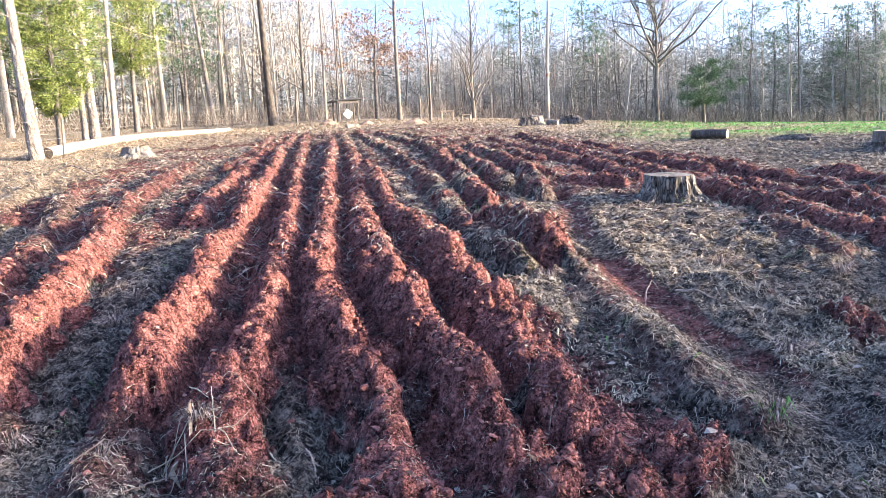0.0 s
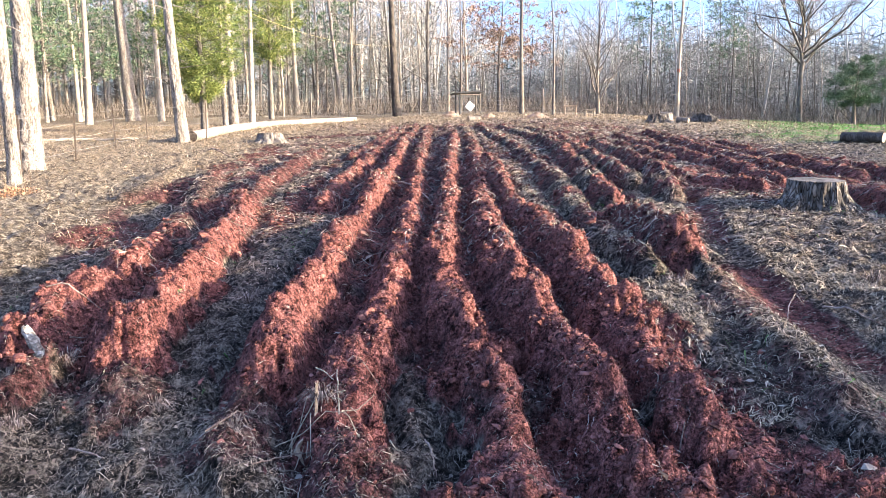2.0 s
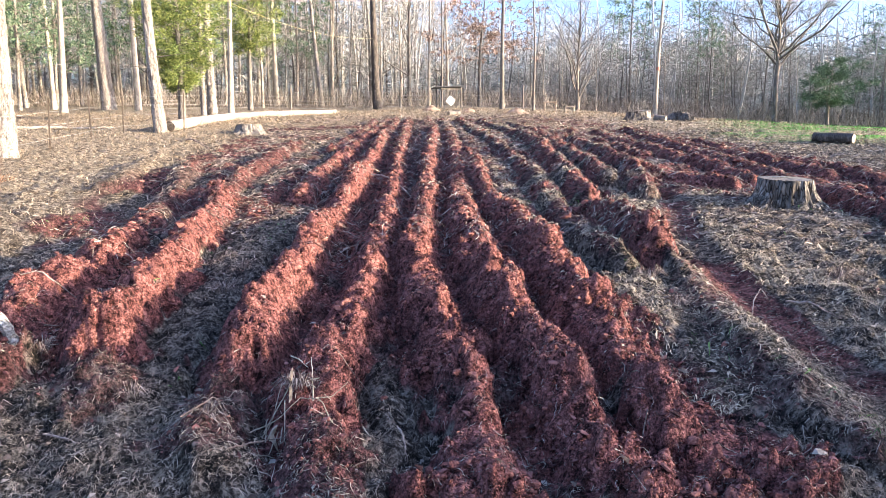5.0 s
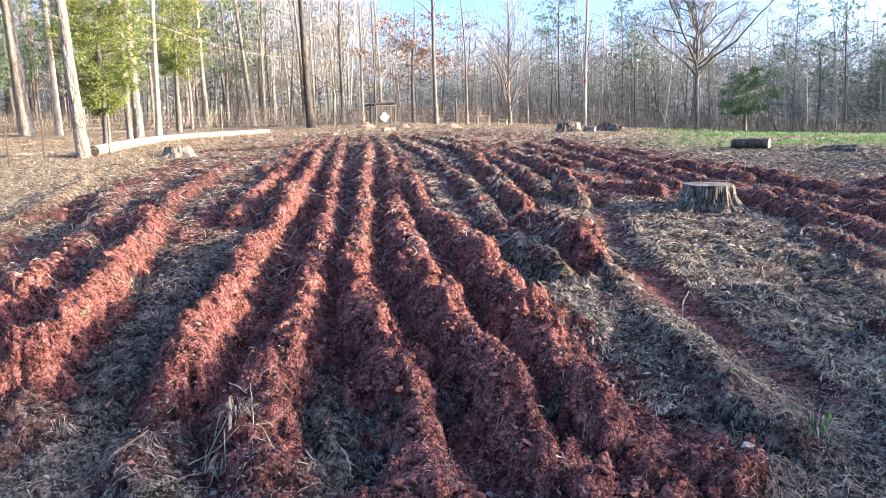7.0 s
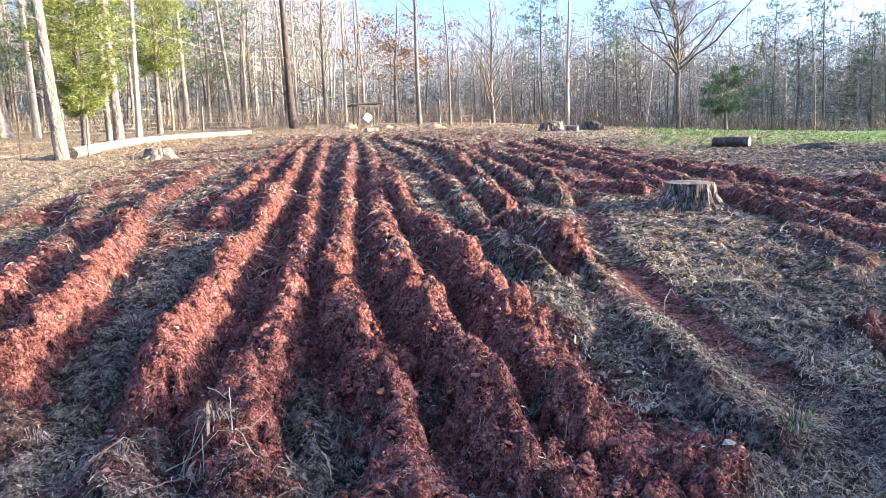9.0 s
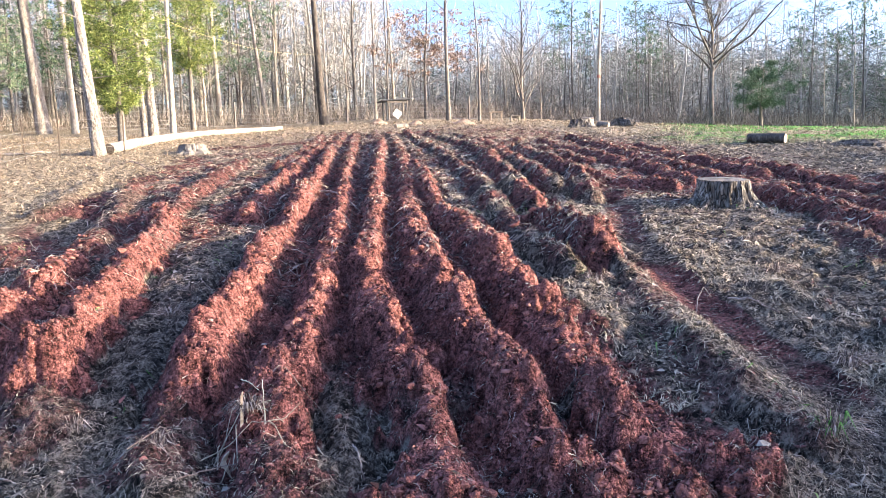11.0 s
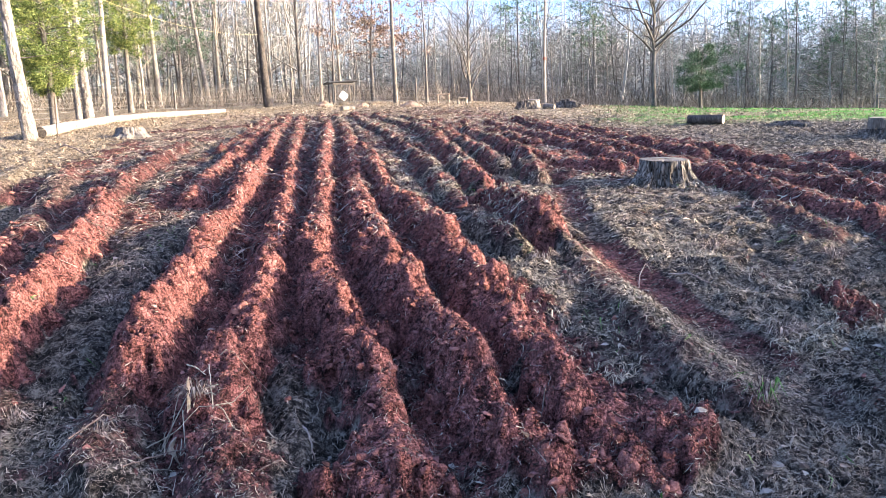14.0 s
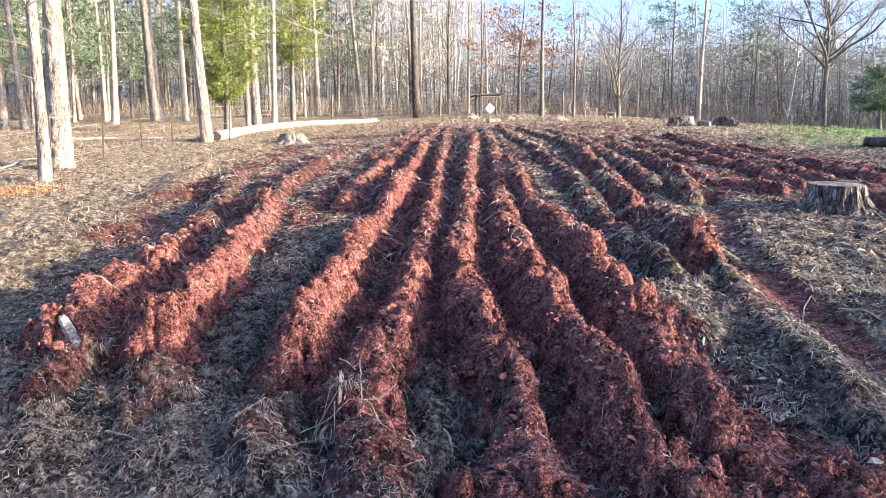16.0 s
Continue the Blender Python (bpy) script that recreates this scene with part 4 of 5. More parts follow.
# pines with green branches inside the wood
PROTO = plant_tree("young_pine", pine_parts(9.5, 0.11, 80, (0.0, 0.0), 0.25, limbs=40, tuft=8, spread=1.25), (-21.25, 40.76), "young pine with green branches in a wood", group="young pines of the wood", bark=M_PINE_BARK, crown_mat=M_NEEDLE)
for k, (x, y) in enumerate([(-21.47, 36.07), (-20.30, 32.10), (-21.18, 45.26), (-8.71, 57.30), (-6.15, 51.59), (-20.52, 29.56), (-14.16, 50.00), (-10.20, 46.86), (-25.04, 33.69), (-17.93, 32.34), (-17.79, 35.80), (-17.99, 43.39), (-17.83, 48.81), (-13.26, 41.92), (-26.33, 42.48), (-17.55, 39.22), (-25.57, 38.21), (-14.51, 56.12), (39.51, 52.70), (39.20, 47.87), (43.79, 49.22), (42.36, 45.11), (46.62, 46.56), (44.16, 41.93), (46.90, 41.91), (45.00, 53.45), (50.20, 51.45), (30.61, 60.55), (30.34, 65.13)]):
    copy_thing(PROTO, pose(*spot(x, y), 0, 0, 70 * k) @ Matrix.Scale((0.85 if x < 20 else 0.52) + 0.06 * (k % 5), 4))
FAR = plant_tree("far_pine", pine_parts(13.5, 0.10, 81, (0.0, 0.0), 0.5, limbs=34, tuft=8, spread=1.15), (21.45, 58.11), "tall thin-crowned pine among bare trees", group="pines among the bare trees", bark=M_GREY_BARK, crown_mat=M_NEEDLE)
for k, (x, y) in enumerate([(21.71, 62.27), (27.34, 68.71), (25.59, 51.99), (27.28, 57.83), (32.32, 62.03), (39.20, 45.26), (41.51, 43.17), (39.05, 50.54), (46.87, 43.43), (49.91, 48.92), (26.78, 68.81), (49.52, 43.47)]):
    copy_thing(FAR, pose(*spot(x, y), 0, 0, 53 * k) @ Matrix.Scale(0.66 + 0.06 * (k * 3 % 6), 4))


# bare trees of the wood, in front of the far woods
KINDS = [bare_parts(10.5 + 0.7 * k, 0.075 + 0.015 * (k % 3), 90 + k, (0.03 * (k % 3 - 1), 0), 34, 0.12, 2.6 + 0.25 * k, 9, 0.2, rise=0.9) for k in range(4)]
protos = []
rng = np.random.default_rng(5)
for k in range(96):
    az = radians(-42 + 92.5 * (k + rng.random()) / 96)
    d = (47 if az < 0.1 else 53) + 15 * rng.random()
    x, y = d * math.sin(az), d * math.cos(az)
    size = (0.95 + 0.45 * rng.random()) if az < 0.12 else (0.5 + 0.24 * rng.random())
    if k < 4:
        protos.append(plant_tree("bare_tree", KINDS[k], (x, y), "leafless grey tree at the edge of a wood", group="bare trees of the wood", bark=(M_GREY_BARK, M_PALE_BARK)[k % 2]))
    else:
        copy_thing(protos[k % 4], pose(*spot(x, y), 0, 0, 360 * rng.random()) @ Matrix.Scale(size, 4))


def far_woods():
    """The depth of the woods: countless trunks and twigs."""
    rng = np.random.default_rng(8)
    b = Builder()
    starts, mids, ends, wide = [], [], [], []
    for k in range(1080):
        az = radians(-46 + 98 * rng.random() ** 0.8)
        left = az < 0.08
        d = (54 if left else 60) + 55 * rng.random() ** 1.2
        h = (13 + 6 * rng.random() + 0.07 * (d - 54)) if left else (6.4 + 4.4 * rng.random() + 0.05 * (d - 60))
        x, y = d * math.sin(az), d * math.cos(az)
        z = float(land(x, y)) - 0.2
        r = 0.045 + 0.10 * rng.random() ** 2
        lean = (rng.random(2) - 0.5) * 0.14
        s = np.linspace(0, 1, 5)
        line = np.stack([x + lean[0] * h * s + 0.25 * np.sin(s * 4 + k), y + lean[1] * h * s, z + h * s], 1)
        b.tube(line, r * (1 - 0.8 * s), 4, False)
        n = 50
        f = 0.08 + 0.9 * rng.random(n)
        st = np.stack([np.interp(f, s, line[:, m]) for m in range(3)], 1)
        a = rng.random(n) * 6.283
        dirs = np.stack([np.cos(a), np.sin(a), -0.35 + 1.2 * rng.random(n)], 1)
        ln = ((0.5 + 2.2 * rng.random(n)) * (1.25 - 0.75 * f))[:, None] * (1.2 if left else 1.0)
        end = st + dirs * ln
        mid = (st + end) / 2 + rng.normal(size=(n, 3)) * ln * 0.08
        fine = rng.integers(0, n, 2 * n)
        t = 0.4 + 0.6 * rng.random((2 * n, 1))
        st2 = st[fine] + (end[fine] - st[fine]) * t
        end2 = st2 + (dirs[fine] + rng.normal(size=(2 * n, 3)) * 0.7) * ln[fine] * 0.35
        starts += [st, st2]
        mids += [mid, (st2 + end2) / 2 + rng.normal(size=(2 * n, 3)) * 0.06]
        ends += [end, end2]
        wide += [np.full(n, 0.030 if left else 0.026), np.full(2 * n, 0.021 if left else 0.018)]
    starts = np.concatenate(starts)
    b.blades(starts, np.concatenate(mids), np.concatenate(ends), np.concatenate(wide), rng.normal(size=starts.shape))
    return tagged(new("far_woods", b.mesh("far_woods", M_TWIG)), "deep woods of bare grey trunks and twigs", "woods", kind="stuff")


def brush():
    """Dry undergrowth along the foot of the woods."""
    rng = np.random.default_rng(9)
    b = Builder()
    n = 46000
    az = np.radians(-44 + 95 * rng.random(n))
    d = 45 + 22 * rng.random(n) + np.where(az > 0.25, 5, 0)
    x, y = d * np.sin(az), d * np.cos(az)
    p = np.stack([x, y, land(x, y) - 0.05], 1)
    h = (0.3 + 1.5 * rng.random(n) ** 2.2)[:, None]
    t = p + np.concatenate([(rng.random((n, 2)) - 0.5) * 1.4 * h, h], 1)
    q = (p + t) / 2 + (rng.random((n, 3)) - 0.5) * 0.5
    b.blades(p, q, t, 0.006 + 0.010 * rng.random(n), rng.normal(size=(n, 3)))
    return tagged(new("undergrowth", b.mesh("undergrowth", M_BRUSH)), "dry tangled undergrowth at the foot of the woods", "undergrowth", kind="stuff")


def distant_wood():
    """The dark depth of the woods: pine boughs and thickets far behind the bare trunks."""
    rng = np.random.default_rng(10)
    b = Builder()
    n = 2200
    az = np.radians(-48 + 102 * rng.random(n))
    left = az < 0.05
    d = 74 + 40 * rng.random(n)
    x, y = d * np.sin(az), d * np.cos(az)
    top = np.where(left, 15.0, 9.5) * (0.6 + 0.55 * fbm(az * 22, d * 0.05, 71, 3))
    z = land(x, y) + top * rng.random(n) ** 1.25
    per = 40
    c = np.repeat(np.stack([x, y, z], 1), per, 0)
    u = rng.normal(size=(n * per, 3))
    p = c + u * np.array([0.9, 0.9, 0.5])
    t = p + rng.normal(size=p.shape) * np.array([0.5, 0.5, 0.35])
    b.blades(p, (p + t) / 2 + rng.normal(size=p.shape) * 0.08, t, 0.045 + 0.065 * rng.random(len(p)), rng.normal(size=p.shape))
    return tagged(new("distant_wood", b.mesh("distant_wood", M_THICKET)), "dark pine boughs and thickets deep in the woods", "woods", kind="stuff")


far_woods()
distant_wood()
brush()

# unseen cedars, added out of view so that their shade lies over the field
SHADE = cedar((46.9, -28.5), 12.2, 2.6, 75, "unseen tall cedar added out of view to shade the field", M_DARKCEDAR, 0.6, 52, 4, 5, 0.45, 0.12, 0.3)
THIN = cedar((46.2, -30.4), 12.2, 2.6, 76, "unseen thin-crowned cedar added out of view to dapple the field", M_DARKCEDAR, 0.6, 40, 3, 4, 0.40, 0.10, 0.3)
for ob in (SHADE, THIN):
    tagged(ob, group="cedars beside the field")
ROW = [(-6.0, 1.12, 1), (-4.5, 1.10, 1), (-3.0, 1.14, 1), (-1.5, 1.16, 1), (0.0, 1.19, 1), (1.5, 1.16, 1), (0.8, 1.18, 1), (2.2, 1.19, 1), (2.9, 1.17, 1), (3.6, 1.14, 1), (4.2, 1.13, 1), (4.7, 1.12, 0), (5.3, 1.10, 0), (5.8, 1.08, 0), (6.4, 1.04, 0), (14.4, 1.0, 0), (15.8, 1.02, 0), (17.0, 0.98, 0)]
for k, (y, s, dense) in enumerate(ROW):
    copy_thing(SHADE if dense else THIN, pose(*spot(49.6 + 0.37 * y, y - 18.3), 0, 0, 47 * k) @ Matrix.Scale(s, 4))
# three more, added out of view to shade the woods on the right
for k in range(0, 9, 3):
    copy_thing(SHADE, pose(*spot(64.5 - 0.3 * k, 21.0 + 3.2 * k), 0, 0, 61 * k) @ Matrix.Scale(0.95 + 0.05 * (k % 3), 4))


# ---- stumps, logs and other things ----
def stump(at, r, h, seed, label, bark=M_STUMP_BARK, tilt=0.0, flare=0.5, group="stumps"):
    rng = np.random.default_rng(seed)
    ob = empty("stump", pose(*spot(*at), tilt, 0, 0), label, "stump", group)
    z = np.linspace(-0.25, h, 12)
    line = np.stack([z * 0, z * 0, z], 1)
    rad = r * (1 + flare * np.exp(-np.clip(z, 0, 9) / (h * 0.45)))
    v, f = bark_trunk(line, rad, 60, 34, 0.26, rng, seed, plate=r * 0.24)
    a = np.arctan2(v[:, 1], v[:, 0])
    k = 1 + flare * 0.35 * np.exp(-np.clip(v[:, 2], 0, 9) / (h * 0.5)) * (np.sin(a * 5 + seed) * 0.6 + np.sin(a * 3 + 1.3 * seed) * 0.5)
    v[:, :2] *= k[:, None]
    b = Builder()
    b.add(v, f)
    part("bark", b.mesh("bark", bark, False), ob)
    t = Builder()
    rings = [v[-60:] * np.array([s, s, 1]) + np.array([0, 0, 0.012 * (1 - s) - 0.004]) for s in (0.985, 0.8, 0.55, 0.3, 0.04)]
    for q in rings:
        q[:, 2] += 0.006 * rng.random(len(q))
    g = []
    for m in range(4):
        for j in range(60):
            g.append((m * 60 + j, m * 60 + (j + 1) % 60, (m + 1) * 60 + (j + 1) % 60, (m + 1) * 60 + j))
    t.add(np.concatenate(rings), g)
    part("cut_face", t.mesh("cut_face", M_GREYWOOD), ob, "weathered sawn face")
    return ob


def log(a, b, r0, r1, label, bark, end=None, seed=1, name="log", sides=28, bend=(0, 0), first=None):
    """A log lying from a to b on the ground, with sawn ends."""
    rng = np.random.default_rng(seed)
    n = 14
    s = np.linspace(0, 1, n)
    x = a[0] + (b[0] - a[0]) * s + bend[0] * np.sin(s * math.pi)
    y = a[1] + (b[1] - a[1]) * s + bend[1] * np.sin(s * math.pi)
    r = r0 + (r1 - r0) * s
    z = land(x, y) + r * 0.85 + 0.02
    o = np.array([x[0], y[0], float(land(x[0], y[0]))])
    ob = empty(name, pose(*o), label, "log")
    t = Builder()
    t.tube(np.stack([x, y, z], 1) - o, r * (1 + 0.05 * (rng.random(n) - 0.5)), sides, False, 0.06, rng)
    part("bark", t.mesh("bark", bark, True), ob)
    for k, q in ((0, 1), (n - 1, n - 2)):
        p, d = np.array([x[k], y[k], z[k]]) - o, unit(np.array([x[k] - x[q], y[k] - y[q], z[k] - z[q]]))
        e = Builder()
        e.tube([p - d * 0.02, p + d * 0.004, p + d * 0.008], [r[k] * 0.95, r[k] * 0.93, r[k] * 0.5], sides)
        part("cut_end", e.mesh("cut_end", (first if k == 0 and first else end) or M_CUTWOOD), ob, "dark end painted for the shade of a hollow" if k == 0 and first else "sawn end")
    return ob


stump(STUMP, 0.285, 0.32, 3, "big weathered pine stump with thick ridged bark", tilt=5, flare=0.55)
second = (11.02, 10.49)
stump(second, 0.27, 0.17, 4, "low stump with a sawn round lying on it", flare=0.45)
round_at = spot(second[0] + 0.02, second[1] - 0.02)
wood_round = empty("wood_round", pose(round_at[0], round_at[1], round_at[2] + 0.17, 4, -3, 20), "short sawn round of wood on a stump", "log")
b = Builder()
b.add(*bark_trunk(np.array([[0, 0, 0.0], [0, 0, 0.20]]), np.array([0.19, 0.185]), 36, 10, 0.10, None, 9))
part("bark", b.mesh("bark", M_GREYWOOD), wood_round)
b = Builder()
b.tube([(0, 0, 0.16), (0, 0, 0.203), (0, 0, 0.21)], [0.182, 0.178, 0.09], 36)
part("cut_face", b.mesh("cut_face", M_CUTWOOD), wood_round, "pale sawn face")
stump((-3.96, 21.03), 0.32, 0.26, 5, "low bleached stump near a long log", bark=M_GREYWOOD, flare=0.6)
stump((-7.12, 10.85), 0.18, 0.40, 6, "small grey stump near a heap of pine straw", flare=0.2)
stump((9.90, 26.06), 0.30, 0.32, 7, "dark stump at the end of the ploughed rows", flare=0.6)
stump((10.38, 26.41), 0.20, 0.36, 8, "pale broken stump beside a dark one", bark=M_PALE_BARK, tilt=12)
stump((11.68, 26.04), 0.34, 0.24, 9, "low torn-out stump at the end of the rows", tilt=-14, flare=0.8)
stump((11.71, 13.51), 0.30, 0.10, 10, "low dark stump in the grass", flare=0.9)
log((10.19, 15.30), (10.71, 14.62), 0.115, 0.12, "short dark log lying in the grass", M_DARK_BARK, M_CUTWOOD, 3)
# its first end is a dark disc in place of a shaded hollow
log((-6.50, 21.75), (-2.30, 35.20), 0.165, 0.105, "long bleached fallen pine trunk without bark", M_LOG, M_GREYWOOD, 4, name="fallen_trunk", bend=(-1.3, 0.9), first=M_DARK_BARK)
log((2.89, 29.53), (3.41, 29.82), 0.12, 0.12, "short piece of log on the crest", M_GREY_BARK, M_CUTWOOD, 5)
log((10.47, 25.54), (10.79, 25.23), 0.13, 0.10, "short weathered log among torn stumps", M_GREYWOOD, M_CUTWOOD, 6)


def heap(at, size, seed, label, mat, name="soil_heap"):
    rng = np.random.default_rng(seed)
    n = 26
    u, v = np.meshgrid(np.linspace(-1, 1, n), np.linspace(-1, 1, n))
    r = np.hypot(u, v)
    z = size[2] * np.exp(-r * r * 2.6) * (0.7 + 0.7 * fbm(u * 3 + seed, v * 3, seed, 3)) + 0.25 * size[2] * (lumps(u + 3, v + seed, 0.3, seed) - 0.3) * (r < 0.9) - 0.02 - 0.3 * smooth_step(0.75, 1.0, r) * size[2]
    b = Builder()
    i = (np.arange(n - 1)[:, None] * n + np.arange(n - 1)[None]).ravel()
    b.add(np.stack([u * size[0], v * size[1], z], -1).reshape(-1, 3), np.stack([i, i + 1, i + n + 1, i + n], 1))
    ob = new(name, b.mesh(name, mat, True))
    ob.matrix_basis = pose(*spot(*at))
    return tagged(ob, label, "heap")


heap((2.63, 35.97), (0.6, 0.4, 0.26), 4, "pale mound of bare earth on the crest", M_EARTH, "earth_mound")
heap((4.27, 33.41), (0.5, 0.4, 0.22), 5, "pale mound of bare earth on the crest", M_EARTH, "earth_mound")
heap((6.34, 31.93), (0.7, 0.5, 0.22), 6, "low mound of bare earth on the crest", M_EARTH, "earth_mound")


# the fences
def t_post(at, h, parent, tilt=0.0, r=0.018, mat=None):
    bm = bmesh.new()
    box(bm, (0.034, 0.008, h + 0.3), pose(0, 0, h / 2 - 0.15))
    box(bm, (0.008, 0.026, h + 0.3), pose(0, 0.0168, h / 2 - 0.15))
    for k in range(int(h / 0.15)):
        box(bm, (0.016, 0.008, 0.02), pose(0, -0.009, 0.12 + 0.15 * k))
    x, y, z = spot(*at)
    o = parent.matrix_basis.translation
    return part("post", bm_mesh("post", bm, mat or M_POST), parent, "", pose(x - o.x, y - o.y, z - o.z, 0, tilt, 0))


def wood_post(at, h, r, parent, seed):
    rng = np.random.default_rng(seed)
    b = Builder()
    b.tube([(0, 0, -0.3), (0, 0, h * 0.5), (0.01, 0, h), (0.01, 0, h + 0.01)], [r, r * 0.95, r * 0.9, r * 0.5], 10, True, 0.12, rng)
    x, y, z = spot(*at)
    o = parent.matrix_basis.translation
    return part("post", b.mesh("post", M_GREYWOOD, True), parent, "", pose(x - o.x, y - o.y, z - o.z))


def wires(points, heights, parent, r=0.004, mat=None, sag=0.02):
    o = np.array(parent.matrix_basis.translation)
    foot = [np.array(spot(*p)) for p in points]
    for h in heights:
        line = []
        for p, q in zip(foot[:-1], foot[1:]):
            s = np.linspace(0, 1, 5)[:-1, None]
            line.append(p + (q - p) * s + np.array([0, 0, h]) - np.array([0, 0, sag]) * 4 * s * (1 - s))
        line.append(foot[-1][None] + np.array([[0, 0, h]]))
        line = np.concatenate(line) - o
        b = Builder()
        b.tube(line, np.full(len(line), r), 4, False)
        part("wire", b.mesh("wire", mat or M_WIRE), parent)


def wire_fence(name, points, post_h, heights, label, wood=(), r=0.004, stays=0.0, mat=None):
    ob = empty(name, pose(*spot(*points[0])), label, "fence")
    for k, p in enumerate(points):
        if k in wood:
            wood_post(p, post_h + 0.1, 0.06, ob, k)
        else:
            t_post(p, post_h, ob, 1.5 * (k % 3 - 1), mat=mat)
    wires(points, heights, ob, r)
    if stays:
        b = Builder()
        o = np.array(ob.matrix_basis.translation)
        for p, q in zip(points[:-1], points[1:]):
            p, q = np.array(spot(*p)), np.array(spot(*q))
            n = max(2, int(np.linalg.norm(q - p) / stays))
            for s in np.arange(1, n) / n:
                f = p + (q - p) * s - o
                b.tube([f + np.array([0, 0, heights[0]]), f + np.array([0, 0, heights[-1]])], [r * 0.8, r * 0.8], 3, False)
        tagged(part("stay_wire", b.mesh("stay_wire", M_WIRE), ob), kind="stuff")
    return ob


left_line = [(-7.4 - 0.02 * k, 4.6 + 2.32 * k) for k in range(8)] + [(-6.10, 21.87)]
wire_fence("wire_fence", left_line, 1.15, (0.25, 0.55, 0.85, 1.08), "wire fence on thin rusty steel posts before a pine wood", r=0.003)
back_line = [(-11.5, 36.0), (-9.6, 38.5), (-7.6, 41.0), (-5.4, 42.0), (-3.2, 42.6), (-1.0, 42.9), (1.2, 43.0), (3.4, 42.9), (5.6, 42.4), (7.4, 41.9), (8.6, 41.4), (9.8, 41.0)]
wire_fence("woven_fence", back_line, 1.35, (0.1, 0.3, 0.52, 0.76, 1.02, 1.3), "woven wire fence on posts along the crest", wood=(0, 3, 6, 9, 10), r=0.006, stays=0.5, mat=M_GREYWOOD)

# the pasture gate and its rail fence
gate_fence = empty("rail_fence", pose(*spot(33.77, 32.53)), "grey wooden rail fence beside a meadow", "fence")
rail_posts = [(33.77, 32.53), (34.11, 31.74), (34.44, 30.94)]
for k, p in enumerate(rail_posts):
    wood_post(p, 1.1, 0.07, gate_fence, 40 + k)
wires(rail_posts, (0.85,), gate_fence, 0.045, M_PALE_BARK, 0.0)
gate_at = (34.27, 30.53)
gate_end = (34.09, 27.66)
gate = empty("pasture_gate", pose(*spot(*gate_at)), "tubular steel pasture gate", "gate")
g0, g1 = np.zeros(3), np.array(spot(*gate_end)) - np.array(spot(*gate_at))
for k, h in enumerate((0.15, 0.33, 0.52, 0.72, 0.95)):
    b = Builder()
    b.tube([g0 + np.array([0, 0, h]), (g0 + g1) / 2 + np.array([0, 0, h]), g1 + np.array([0, 0, h])], [0.028] * 3, 6)
    part("rail", b.mesh("rail", M_STEEL, True), gate)
for s in (0.0, 0.33, 0.66, 1.0):
    b = Builder()
    b.tube([g1 * s + np.array([0, 0, 0.0]), g1 * s + np.array([0, 0, 0.6]), g1 * s + np.array([0, 0, 1.08])], [0.03] * 3, 6)
    part("upright", b.mesh("upright", M_STEEL, True), gate)

# the small shelter with a white board
hut = empty("small_shelter", pose(*spot(3.90, 39.76), 0, 0, 12), "small dark open shelter with a flat roof", "shelter")
for x in (-0.62, 0.62):
    for y in (-0.4, 0.4):
        bm = bmesh.new()
        box(bm, (0.07, 0.07, 1.35), pose(x, y, 0.55), 0.008)
        part("post", bm_mesh("post", bm, M_GREYWOOD if x > 0 else M_ROOF), hut)
bm = bmesh.new()
box(bm, (1.75, 1.1, 0.07), pose(-0.05, 0, 1.22, 0, -4, 0), 0.01)
part("roof", bm_mesh("roof", bm, M_ROOF), hut, "dark flat roof sheet")
bm = bmesh.new()
box(bm, (1.2, 0.05, 0.08), pose(0, -0.44, 1.08), 0.008)
part("beam", bm_mesh("beam", bm, M_GREYWOOD), hut)
bm = bmesh.new()
box(bm, (0.42, 0.03, 0.42), pose(-0.05, -0.52, 0.42, 0, 38, 0), 0.01)
part("board", bm_mesh("board", bm, M_WHITE), hut, "white square board set on a corner")

horse = empty("sawhorse", pose(*spot(9.14, 36.71), 0, 0, -20), "pale wooden sawhorse on the crest", "sawhorse")
bm = bmesh.new()
box(bm, (0.75, 0.09, 0.07), pose(0, 0, 0.5), 0.008)
part("beam", bm_mesh("beam", bm, M_CUTWOOD), horse)
for x in (-0.3, 0.3):
    for y in (-1, 1):
        bm = bmesh.new()
        box(bm, (0.07, 0.04, 0.62), pose(x, 0.12 * y, 0.22, -22 * y, 0, 0), 0.004)
        part("leg", bm_mesh("leg", bm, M_CUTWOOD), horse)
bench = empty("low_bench", pose(*spot(9.87, 35.49), 0, 0, 8), "low dark plank bench", "bench")
bm = bmesh.new()
box(bm, (0.62, 0.26, 0.05), pose(0, 0, 0.32), 0.006)
part("seat", bm_mesh("seat", bm, M_GREYWOOD), bench)
for x in (-0.24, 0.24):
    bm = bmesh.new()
    box(bm, (0.06, 0.2, 0.46), pose(x, 0, 0.1), 0.004)
    part("leg", bm_mesh("leg", bm, M_PALE_BARK), bench)

# red tape on the tall pine, and a rope strung between trees
b = Builder()
b.tube([(0.055, 0, 2.85), (0.055, 0, 2.95), (0.056, 0, 3.05)], [0.125, 0.127, 0.125], 12, False)
part("tape", b.mesh("tape", M_RED, True), pine18, "faded red marking tape")
p, q = np.array((-7.02, 29.13, 8.54)), np.array((-0.47, 39.95, 8.75))
s = np.linspace(0, 1, 24)[:, None]
line = p + (q - p) * s - np.array([0, 0, 0.5]) * 4 * s * (1 - s)
b = Builder()
b.tube(line - p, np.full(24, 0.007), 6)
rope = new("rope", b.mesh("rope", M_ROPE, True))
rope.matrix_basis = pose(*p)
tagged(rope, "yellow rope strung between two trees", "rope")


